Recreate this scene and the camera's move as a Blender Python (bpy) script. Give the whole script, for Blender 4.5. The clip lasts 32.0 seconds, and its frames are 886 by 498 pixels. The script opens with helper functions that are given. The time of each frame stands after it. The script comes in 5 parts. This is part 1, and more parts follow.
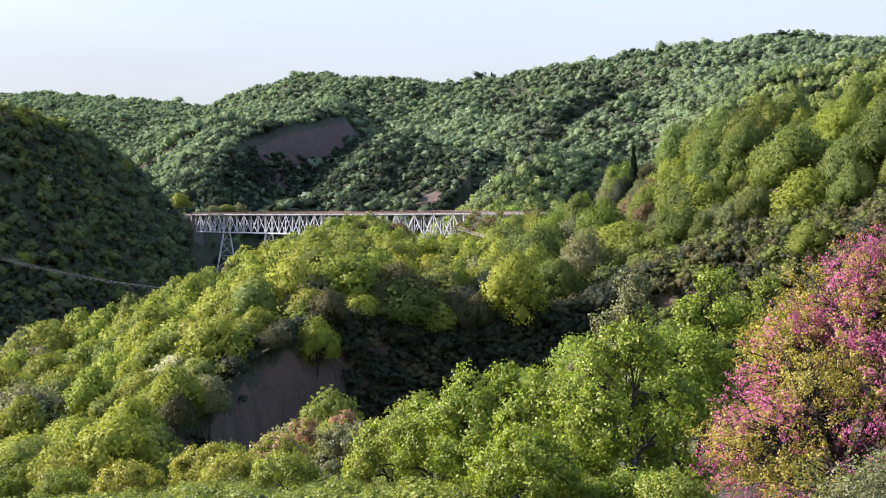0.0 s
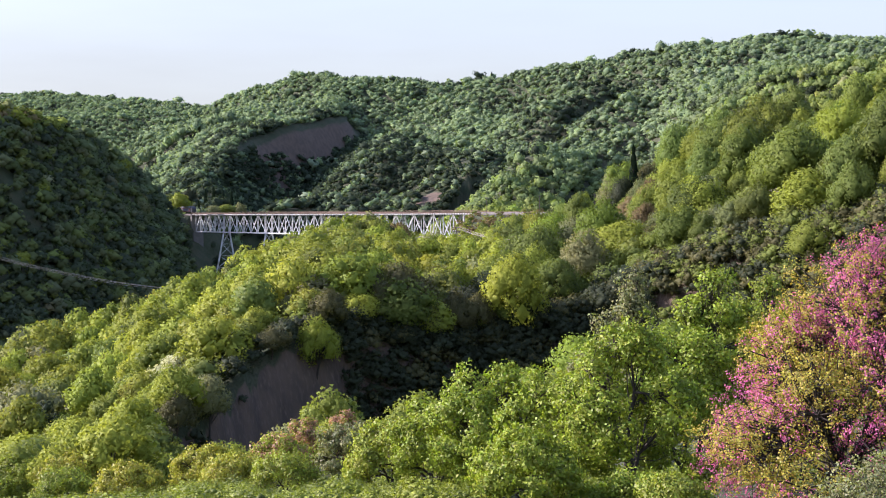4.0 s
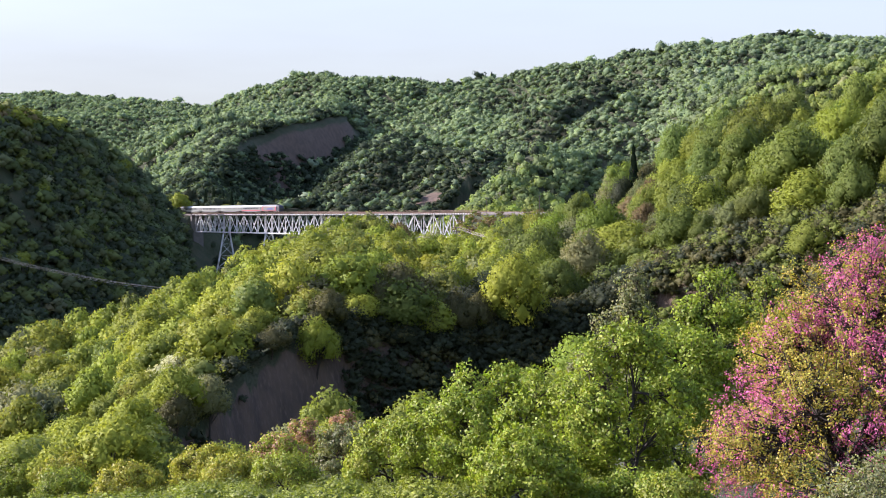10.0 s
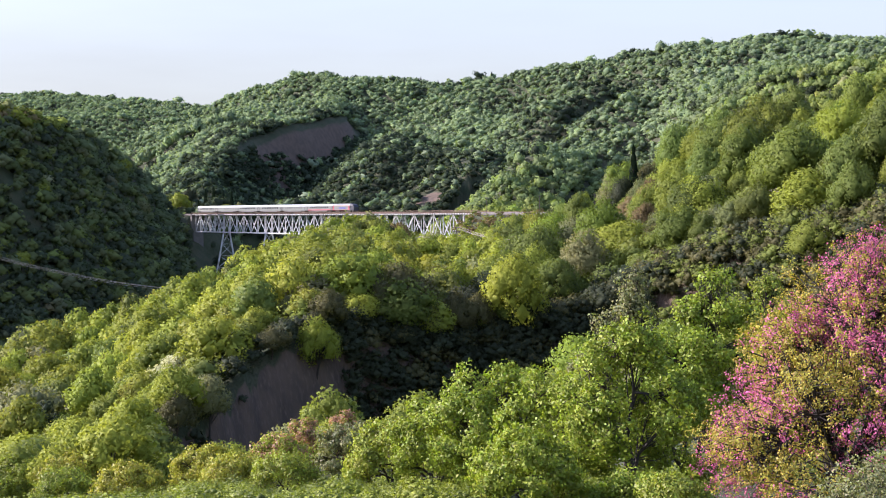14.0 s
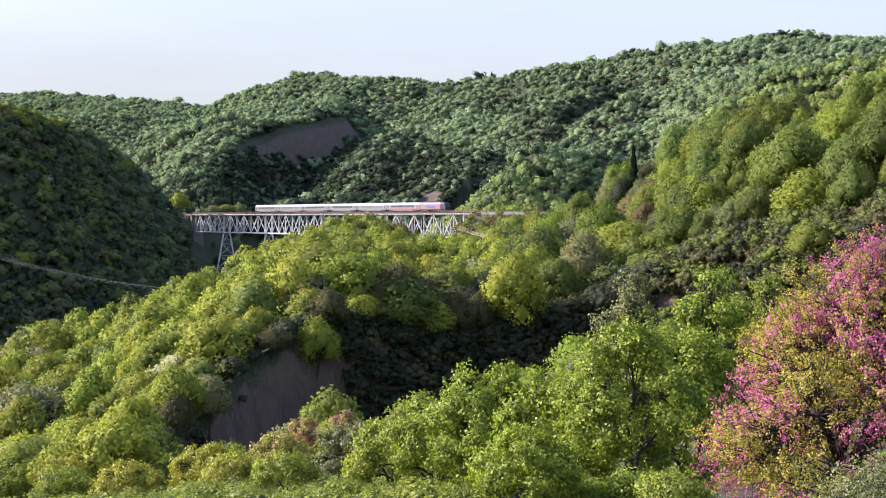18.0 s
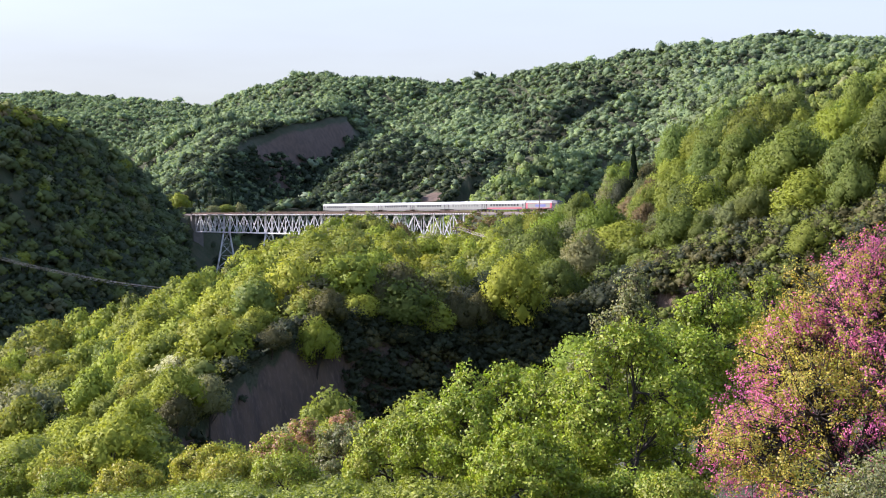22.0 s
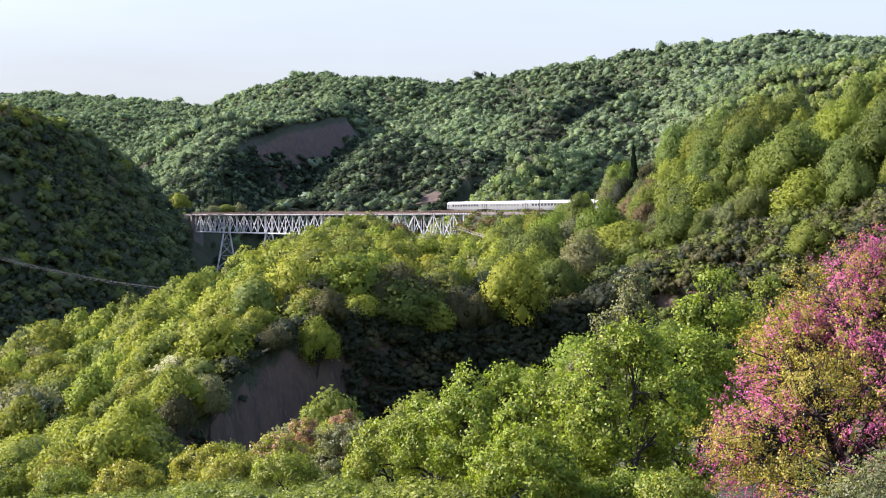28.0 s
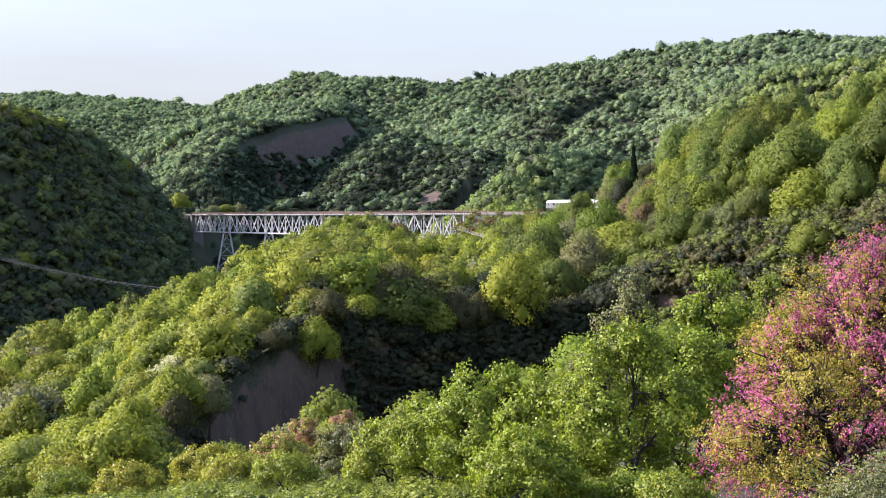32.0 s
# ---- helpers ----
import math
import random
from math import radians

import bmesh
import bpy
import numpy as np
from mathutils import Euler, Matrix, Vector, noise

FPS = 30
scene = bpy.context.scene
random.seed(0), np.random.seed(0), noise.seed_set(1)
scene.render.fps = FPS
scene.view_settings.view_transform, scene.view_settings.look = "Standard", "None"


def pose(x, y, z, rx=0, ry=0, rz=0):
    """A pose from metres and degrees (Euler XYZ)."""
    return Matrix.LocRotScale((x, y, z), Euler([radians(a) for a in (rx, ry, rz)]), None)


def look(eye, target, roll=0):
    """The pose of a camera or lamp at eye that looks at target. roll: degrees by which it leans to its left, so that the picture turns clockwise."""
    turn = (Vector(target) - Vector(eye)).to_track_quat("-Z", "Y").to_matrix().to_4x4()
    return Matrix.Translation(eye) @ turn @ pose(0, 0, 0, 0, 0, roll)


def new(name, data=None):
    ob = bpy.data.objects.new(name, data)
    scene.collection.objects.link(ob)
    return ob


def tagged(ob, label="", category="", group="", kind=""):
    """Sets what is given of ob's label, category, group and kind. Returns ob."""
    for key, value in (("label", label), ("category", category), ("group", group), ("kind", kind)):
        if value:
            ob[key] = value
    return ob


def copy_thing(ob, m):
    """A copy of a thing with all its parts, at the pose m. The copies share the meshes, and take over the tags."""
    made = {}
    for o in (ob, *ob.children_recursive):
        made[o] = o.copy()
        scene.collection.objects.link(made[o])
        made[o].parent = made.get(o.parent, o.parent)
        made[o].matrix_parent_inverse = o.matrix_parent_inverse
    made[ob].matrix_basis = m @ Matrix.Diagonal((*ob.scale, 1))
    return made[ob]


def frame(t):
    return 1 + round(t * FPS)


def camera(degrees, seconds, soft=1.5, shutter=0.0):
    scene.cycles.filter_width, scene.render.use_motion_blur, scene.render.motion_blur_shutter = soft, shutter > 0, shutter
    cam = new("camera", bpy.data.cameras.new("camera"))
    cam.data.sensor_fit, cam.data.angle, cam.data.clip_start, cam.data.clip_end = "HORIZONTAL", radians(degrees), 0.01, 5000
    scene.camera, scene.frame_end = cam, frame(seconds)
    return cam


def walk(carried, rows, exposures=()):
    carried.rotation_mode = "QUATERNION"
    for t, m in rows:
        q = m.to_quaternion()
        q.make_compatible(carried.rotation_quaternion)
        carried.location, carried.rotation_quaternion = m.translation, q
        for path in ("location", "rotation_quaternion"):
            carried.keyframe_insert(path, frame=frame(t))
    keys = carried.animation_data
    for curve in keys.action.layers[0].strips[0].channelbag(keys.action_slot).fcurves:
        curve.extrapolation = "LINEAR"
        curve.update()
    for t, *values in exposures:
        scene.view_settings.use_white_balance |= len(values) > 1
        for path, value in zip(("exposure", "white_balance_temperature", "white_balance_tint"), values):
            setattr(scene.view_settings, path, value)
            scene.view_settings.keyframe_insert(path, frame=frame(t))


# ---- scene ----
cam = camera(36.18, 32.0, soft=1.0)
VIEW = pose(0, 0, 50.0, 90 - 1.346, 0, 0)
walk(cam, [(0.0, VIEW), (32.0, VIEW)], [(0.0, 1.45, 5900, 28), (32.0, 1.45, 5900, 28)])

# ---- sky and sun: clear spring sky, sun low over the western gorge side, a little behind the camera ----
SUN_UP, SUN_TURN = 28.0, 11.0
world = bpy.data.worlds.new("sky")
scene.world = world
world.use_nodes = True
wn = world.node_tree.nodes
sky = wn.new("ShaderNodeTexSky")
sky.sky_type, sky.sun_disc = "NISHITA", False
sky.sun_elevation, sky.sun_rotation = radians(SUN_UP), radians(-90 + SUN_TURN)
sky.dust_density, sky.air_density = 1.6, 1.1
wn["Background"].inputs["Strength"].default_value = 0.17
# thin high cloud, streaked along the horizon
place, thin_cloud, veil, blend = wn.new("ShaderNodeTexCoord"), wn.new("ShaderNodeTexNoise"), wn.new("ShaderNodeMapRange"), wn.new("ShaderNodeMix")
streak = wn.new("ShaderNodeMapping")
streak.inputs["Scale"].default_value = (1.6, 1.6, 9.0)
thin_cloud.inputs["Scale"].default_value, thin_cloud.inputs["Detail"].default_value = 2.2, 6.0
veil.inputs["From Min"].default_value, veil.inputs["From Max"].default_value = 0.36, 0.70
veil.inputs["To Min"].default_value, veil.inputs["To Max"].default_value = 0.93, 0.995
rise, low_air, thin = wn.new("ShaderNodeSeparateXYZ"), wn.new("ShaderNodeMapRange"), wn.new("ShaderNodeMath")
low_air.inputs["From Min"].default_value, low_air.inputs["From Max"].default_value = 0.05, 0.6
low_air.inputs["To Min"].default_value, low_air.inputs["To Max"].default_value = 1.0, 0.08
thin.operation = "MULTIPLY"
blend.data_type = "RGBA"
blend.inputs["B"].default_value = (1.33, 1.45, 1.28, 1)
wl = world.node_tree.links
wl.new(place.outputs["Generated"], streak.inputs["Vector"])
wl.new(streak.outputs[0], thin_cloud.inputs["Vector"])
wl.new(thin_cloud.outputs["Fac"], veil.inputs["Value"])
wl.new(place.outputs["Generated"], rise.inputs[0])
wl.new(rise.outputs["Z"], low_air.inputs["Value"])
wl.new(veil.outputs[0], thin.inputs[0])
wl.new(low_air.outputs[0], thin.inputs[1])
wl.new(thin.outputs[0], blend.inputs["Factor"])
wl.new(sky.outputs[0], blend.inputs["A"])
wl.new(blend.outputs["Result"], wn["Background"].inputs["Color"])
sun = new("sun", bpy.data.lights.new("sun", "SUN"))
sun.data.energy, sun.data.angle, sun.data.color = 4.0, radians(0.53), (1.0, 0.93, 0.80)
sun_from = Vector((-math.cos(radians(SUN_TURN)) * math.cos(radians(SUN_UP)), math.sin(radians(SUN_TURN)) * math.cos(radians(SUN_UP)), math.sin(radians(SUN_UP))))
sun.matrix_world = look(sun_from * 300, (0, 0, 0))
tagged(sun, "low warm spring sun", "sun", kind="structure")


# ---- terrain: ridges and channels in metres ----
def along(px, py, pts):
    """Nearest place on a polyline: signed side distance, and its values there, blended per segment."""
    best = np.full(px.shape, 1e18)
    side = np.zeros(px.shape)
    vals = [np.zeros(px.shape) for _ in range(len(pts[0]) - 2)]
    for a, b in zip(pts[:-1], pts[1:]):
        ex, ey = b[0] - a[0], b[1] - a[1]
        t = np.clip(((px - a[0]) * ex + (py - a[1]) * ey) / (ex * ex + ey * ey), 0, 1)
        dx, dy = px - a[0] - t * ex, py - a[1] - t * ey
        d = dx * dx + dy * dy
        near = d < best
        best = np.where(near, d, best)
        side = np.where(near, np.sign(ex * dy - ey * dx), side)
        for k in range(len(vals)):
            vals[k] = np.where(near, a[k + 2] + t * (b[k + 2] - a[k + 2]), vals[k])
    return np.sqrt(best), side, vals


def ridge(px, py, pts, soft):
    """A crest of points (x, y, z, slope towards the camera bank, slope beyond); it runs from west to east."""
    d, side, (z, near, far) = along(px, py, pts)
    return z - np.where(side < 0, near, far) * (np.sqrt(d * d + soft * soft) - soft)


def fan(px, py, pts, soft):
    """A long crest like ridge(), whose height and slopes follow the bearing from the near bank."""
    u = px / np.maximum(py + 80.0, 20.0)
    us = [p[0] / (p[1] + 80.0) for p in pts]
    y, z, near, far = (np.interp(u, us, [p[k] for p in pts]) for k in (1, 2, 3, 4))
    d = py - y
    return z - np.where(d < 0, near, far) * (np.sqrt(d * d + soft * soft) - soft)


def gully_at(px, py, pts):
    """Metres north of a gully's middle, and its floor, half width and side slopes at that bearing."""
    u = px / np.maximum(py + 80.0, 20.0)
    us = [p[0] / (p[1] + 80.0) for p in pts]
    y, z, w, near, far = (np.interp(u, us, [p[k] for p in pts]) for k in (1, 2, 3, 4, 5))
    return py - y, z, w, near, far


def channel(px, py, pts):
    """A gully of points (x, y, floor z, half width, slope this side, slope of the far side)."""
    d, z, w, near, far = gully_at(px, py, pts)
    out = np.maximum(np.abs(d) - w, 0)
    return z + np.where(d < 0, near * out + 0.03 * np.maximum(out - 62, 0) ** 2, far * out + 0.02 * np.maximum(out - 20, 0) ** 2)


def smax(parts, k):
    m = np.max(parts, axis=0)
    return m + k * np.log(sum(np.exp((p - m) / k) for p in parts))


def smin(a, b, k):
    return -smax([-a, -b], k)


def wave(px, py, size, seed):
    """Smooth rolling noise of about that size."""
    rng = np.random.RandomState(seed)
    out = np.zeros(px.shape)
    for k in range(7):
        a, f, p = rng.uniform(0, 6.28), rng.uniform(0.6, 1.6) * 6.28 / size, rng.uniform(0, 6.28, 2)
        u = px * np.cos(a) + py * np.sin(a)
        v = -px * np.sin(a) + py * np.cos(a)
        out += np.sin(u * f + p[0] + 1.3 * np.sin(v * f * 0.6 + p[1]))
    return out / 4.0


EYE_Z = 50.0
FAR_HILLS = [(-1043.2, 1950.0, 191.5, 0.35, 0.5), (-543.0, 1800.0, 210.0, 0.35, 0.5), (-462.3, 1750.0, 203.5, 0.35, 0.5),
    (-282.7, 1600.0, 177.1, 0.35, 0.5), (-115.0, 1500.0, 165.4, 0.3, 0.5)]
MAIN_CREST = [(-265.0, 1500.0, 162.3, 0.45, 0.5), (-200.7, 1400.0, 176.4, 0.45, 0.5), (-148.5, 1350.0, 183.7, 0.45, 0.5),
    (-107.8, 1300.0, 180.9, 0.45, 0.5), (-50.9, 1300.0, 175.5, 0.45, 0.5), (8.7, 1300.0, 171.7, 0.45, 0.5),
    (70.8, 1250.0, 178.4, 0.52, 0.5), (141.8, 1150.0, 177.7, 0.42, 0.5), (190.8, 1050.0, 178.9, 0.28, 0.5),
    (235.8, 1000.0, 173.6, 0.26, 0.5), (310.3, 950.0, 170.6, 0.25, 0.5), (418.5, 900.0, 171.7, 0.25, 0.5)]
CLIFF_SPUR = [(-128.9, 795.0, 52.2, 0.9, 0.5), (-164.6, 900.0, 70.5, 0.8, 0.3), (-143.3, 1000.0, 101.1, 1.7, 0.3),
    (-114.3, 1080.0, 125.9, 2.1, 0.3), (-88.2, 1150.0, 139.4, 1.6, 0.3), (-98.1, 1280.0, 169.8, 0.5, 0.3)]
MIDDLE_SPUR = [(-77.5, 830.0, 57.1, 0.6, 0.65), (-54.0, 900.0, 73.5, 0.7, 0.65), (-34.3, 980.0, 92.7, 0.7, 0.6),
    (-20.2, 1100.0, 120.9, 0.6, 0.6), (3.2, 1280.0, 167.1, 0.3, 0.5)]
SMALL_SPUR = [(-8.5, 850.0, 58.0, 0.5, 0.6), (2.5, 980.0, 89.9, 0.5, 0.6), (22.0, 1150.0, 130.3, 0.45, 0.55),
    (35.2, 1280.0, 169.8, 0.4, 0.4)]
RIGHT_SPUR = [(18.1, 660.0, 47.1, 0.3, 0.8), (28.4, 710.0, 56.7, 0.3, 0.95), (65.3, 800.0, 84.2, 0.28, 0.9),
    (107.2, 900.0, 116.6, 0.27, 0.8), (158.4, 960.0, 139.8, 0.26, 0.5), (256.7, 1000.0, 170.2, 0.25, 0.5)]
SHADE_SPUR = [(21.6, 850.0, 68.3, 1.2, 0.4), (50.2, 920.0, 97.0, 1.4, 0.4), (85.8, 1000.0, 125.3, 1.4, 0.4),
    (120.5, 1040.0, 153.4, 1.2, 0.4)]
DARK_SLOPE = [(-299.9, 520.0, 100.8, 0.75, 0.5), (-196.0, 600.0, 95.4, 0.8, 0.5), (-177.1, 650.0, 93.0, 1.0, 0.5),
    (-163.9, 700.0, 81.7, 1.1, 0.6), (-165.3, 750.0, 62.4, 1.2, 0.8), (-162.8, 775.0, 40.2, 1.3, 1.0)]
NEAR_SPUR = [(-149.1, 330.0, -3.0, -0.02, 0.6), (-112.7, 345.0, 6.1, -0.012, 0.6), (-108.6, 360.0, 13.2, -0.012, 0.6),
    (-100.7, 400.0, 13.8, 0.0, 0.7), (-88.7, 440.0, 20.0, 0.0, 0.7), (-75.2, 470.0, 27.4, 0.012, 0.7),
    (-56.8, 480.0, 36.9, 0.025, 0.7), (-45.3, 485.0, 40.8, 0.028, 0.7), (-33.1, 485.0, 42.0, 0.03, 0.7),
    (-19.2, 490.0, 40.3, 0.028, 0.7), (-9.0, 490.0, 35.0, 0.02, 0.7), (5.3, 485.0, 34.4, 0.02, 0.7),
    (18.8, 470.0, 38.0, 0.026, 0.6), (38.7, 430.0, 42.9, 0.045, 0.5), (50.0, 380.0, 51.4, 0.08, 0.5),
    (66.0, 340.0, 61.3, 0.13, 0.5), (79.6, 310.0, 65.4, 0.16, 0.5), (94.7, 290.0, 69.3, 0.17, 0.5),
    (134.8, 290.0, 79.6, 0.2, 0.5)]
BANK = [(-260.0, -60.0, 30.0, 0.1, 0.12), (-80.0, -25.0, 43.0, 0.2, 0.17), (0.0, -4.0, 48.6, 0.25, 0.2),
    (30.0, 0.0, 49.5, 0.25, 0.2), (90.0, 20.0, 51.0, 0.25, 0.15), (160.0, 60.0, 54.0, 0.25, 0.15)]
GULLY = [(-42.2, 140.0, 26.0, 3.0, 0.1, 1.0), (-33.2, 152.0, 22.0, 3.0, 0.2, 1.5), (-29.7, 157.0, 15.0, 4.0, 0.25, 2.2),
    (-23.9, 172.0, 12.0, 6.0, 0.25, 2.8), (-10.5, 188.0, 14.0, 8.0, 0.16, 2.6), (5.4, 198.0, 17.0, 9.0, 0.12, 2.4),
    (22.7, 205.0, 21.0, 6.0, 0.1, 2.4), (38.1, 196.0, 27.0, 5.0, 0.1, 2.0), (50.0, 180.0, 33.0, 4.0, 0.1, 1.6),
    (61.1, 160.0, 42.0, 2.0, 0.2, 0.8)]
GORGE = [(-143.7, 440.0, -22.0, 8.0, 0.6, 0.7), (-123.3, 490.0, -24.0, 9.0, 0.7, 0.9), (-104.0, 550.0, -25.0, 10.0, 0.8, 1.3),
    (-99.5, 630.0, -25.0, 11.0, 0.8, 1.6), (-103.1, 730.0, -22.0, 11.0, 0.8, 1.9), (-86.9, 790.0, -15.0, 9.0, 0.7, 1.9),
    (-81.6, 830.0, 48.0, 3.0, 0.7, 1.2)]
TRACK_A, TRACK_DIR, RAIL_Z = ((-141.0, 766.0), (0.5437, -0.8393), 52.1)


def track_place(px, py):
    """Metres along the track and metres to its camera side."""
    dx, dy = px - TRACK_A[0], py - TRACK_A[1]
    return dx * TRACK_DIR[0] + dy * TRACK_DIR[1], dx * TRACK_DIR[1] - dy * TRACK_DIR[0]


def height(px, py):
    px, py = np.asarray(px, float), np.asarray(py, float)
    far = smax([fan(px, py, p, 30.0) for p in (FAR_HILLS, MAIN_CREST)]
               + [ridge(px, py, p, k) for p, k in ((CLIFF_SPUR, 7.0), (MIDDLE_SPUR, 20.0), (SMALL_SPUR, 20.0), (RIGHT_SPUR, 16.0), (SHADE_SPUR, 10.0))], 4.0)
    u = px / np.maximum(py + 80.0, 20.0)
    crest = np.interp(u, [p[0] / (p[1] + 80.0) for p in MAIN_CREST], [p[2] for p in MAIN_CREST])
    below = np.clip((crest - far - 8) / 45, 0, 1) * np.clip((far - 45) / 30, 0, 1)
    far = far + 11.0 * below * wave(px + 0.35 * py, 0.3 * py, 190, 9)
    far = far + 3.5 * wave(px, py, 170, 3) + 2.5 * wave(px, py, 70, 4)
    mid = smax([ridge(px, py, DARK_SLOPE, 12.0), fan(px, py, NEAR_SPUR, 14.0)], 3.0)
    mid = mid + 1.6 * wave(px, py, 60, 5) * np.clip((py - 230) / 100, 0, 1)
    floor = np.full(px.shape, -25.0) + np.clip(py - 700, 0, 2000) * 0.06
    bank = ridge(px, py, BANK, 6.0)
    z = smax([far, mid, floor, bank], 3.0)
    z = smin(z, channel(px, py, GULLY) + 0.9 * wave(px, py, 22, 8), 1.2)
    d, side, (zf, w, east, west) = along(px, py, GORGE)
    z = smin(z, zf + np.where(side < 0, east, west) * np.maximum(d - w, 0), 3.0)
    s, c = track_place(px, py)
    cut = RAIL_Z - 1.2 + 0.9 * np.maximum(np.abs(c) - 4.5, 0)
    on = (s > 281)
    z = np.where(on, smin(z, cut, 0.6), z)
    fill = RAIL_Z - 1.2 - 0.75 * np.maximum(np.abs(c) - 4.0, 0)
    z = np.where((s > 286) | (s < 2), smax([z, fill], 0.6), z)
    z = np.where(np.hypot(px, py) < 6, np.minimum(z, EYE_Z - 1.7), z)
    return z + 0.25 * wave(px, py, 9, 6)


# ---- materials ----
def material(name):
    m = bpy.data.materials.new(name)
    m.use_nodes = True
    return m, m.node_tree.nodes, m.node_tree.links


def surface(name, colour, rough=0.7, metal=0.0, vary=0.25, size=2.0, bump=0.2, fine=None, second=None):
    """A worn solid surface: two scales of noise in colour, and a bump."""
    m, n, l = material(name)
    b = n["Principled BSDF"]
    b.inputs["Roughness"].default_value, b.inputs["Metallic"].default_value = rough, metal
    tc = n.new("ShaderNodeTexCoord")
    big, small = n.new("ShaderNodeTexNoise"), n.new("ShaderNodeTexNoise")
    big.inputs["Scale"].default_value, small.inputs["Scale"].default_value = 1.0 / size, (fine or 14.0 / size)
    for x in (big, small):
        x.inputs["Detail"].default_value = 5.0
        l.new(tc.outputs["Object"], x.inputs["Vector"])
    mix = n.new("ShaderNodeMix")
    mix.data_type = "RGBA"
    mix.inputs["A"].default_value = (*colour, 1)
    mix.inputs["B"].default_value = (*(second or [c * (1 - vary) for c in colour]), 1)
    ramp = n.new("ShaderNodeMapRange")
    ramp.inputs["From Min"].default_value, ramp.inputs["From Max"].default_value = 0.4, 0.65
    add = n.new("ShaderNodeMath")
    add.operation = "MULTIPLY_ADD"
    add.inputs[1].default_value = 0.5
    half = n.new("ShaderNodeMath")
    half.operation = "MULTIPLY"
    half.inputs[1].default_value = 0.5
    l.new(big.outputs["Fac"], half.inputs[0])
    l.new(small.outputs["Fac"], add.inputs[0])
    l.new(half.outputs[0], add.inputs[2])
    l.new(add.outputs[0], ramp.inputs["Value"])
    l.new(ramp.outputs[0], mix.inputs["Factor"])
    l.new(mix.outputs["Result"], b.inputs["Base Color"])
    bp = n.new("ShaderNodeBump")
    bp.inputs["Strength"].default_value = bump
    l.new(small.outputs["Fac"], bp.inputs["Height"])
    l.new(bp.outputs[0], b.inputs["Normal"])
    return m


def leafy(name, through_light=0.3, spread=0.25, gloss=0.2, glow=(1.2, 1.3, 0.5)):
    """Leaves: the tree's own hue from its tint layer, each leaf a little different, lit through from behind."""
    m, n, l = material(name)
    n.remove(n["Principled BSDF"])
    tint = n.new("ShaderNodeAttribute")
    tint.attribute_name = "tint"
    geo, info = n.new("ShaderNodeNewGeometry"), n.new("ShaderNodeObjectInfo")
    hsv = n.new("ShaderNodeHueSaturation")
    val = n.new("ShaderNodeMapRange")
    val.inputs["To Min"].default_value, val.inputs["To Max"].default_value = 1 - spread, 1 + spread
    hue = n.new("ShaderNodeMapRange")
    hue.inputs["To Min"].default_value, hue.inputs["To Max"].default_value = 0.494, 0.505
    l.new(geo.outputs["Random Per Island"], val.inputs["Value"])
    l.new(info.outputs["Random"], hue.inputs["Value"])
    l.new(tint.outputs["Color"], hsv.inputs["Color"])
    l.new(val.outputs[0], hsv.inputs["Value"])
    l.new(hue.outputs[0], hsv.inputs["Hue"])
    d = n.new("ShaderNodeBsdfPrincipled")
    d.inputs["Roughness"].default_value = 0.5
    d.inputs["Specular IOR Level"].default_value = gloss
    t = n.new("ShaderNodeBsdfTranslucent")
    warm = n.new("ShaderNodeMix")
    warm.data_type, warm.blend_type = "RGBA", "MULTIPLY"
    warm.inputs["Factor"].default_value = 1.0
    warm.inputs["B"].default_value = (*glow, 1)
    mix = n.new("ShaderNodeMixShader")
    mix.inputs[0].default_value = through_light
    l.new(hsv.outputs[0], d.inputs["Base Color"])
    l.new(hsv.outputs[0], warm.inputs["A"])
    l.new(warm.outputs["Result"], t.inputs["Color"])
    l.new(d.outputs[0], mix.inputs[1])
    l.new(t.outputs[0], mix.inputs[2])
    l.new(mix.outputs[0], n["Material Output"].inputs["Surface"])
    return m


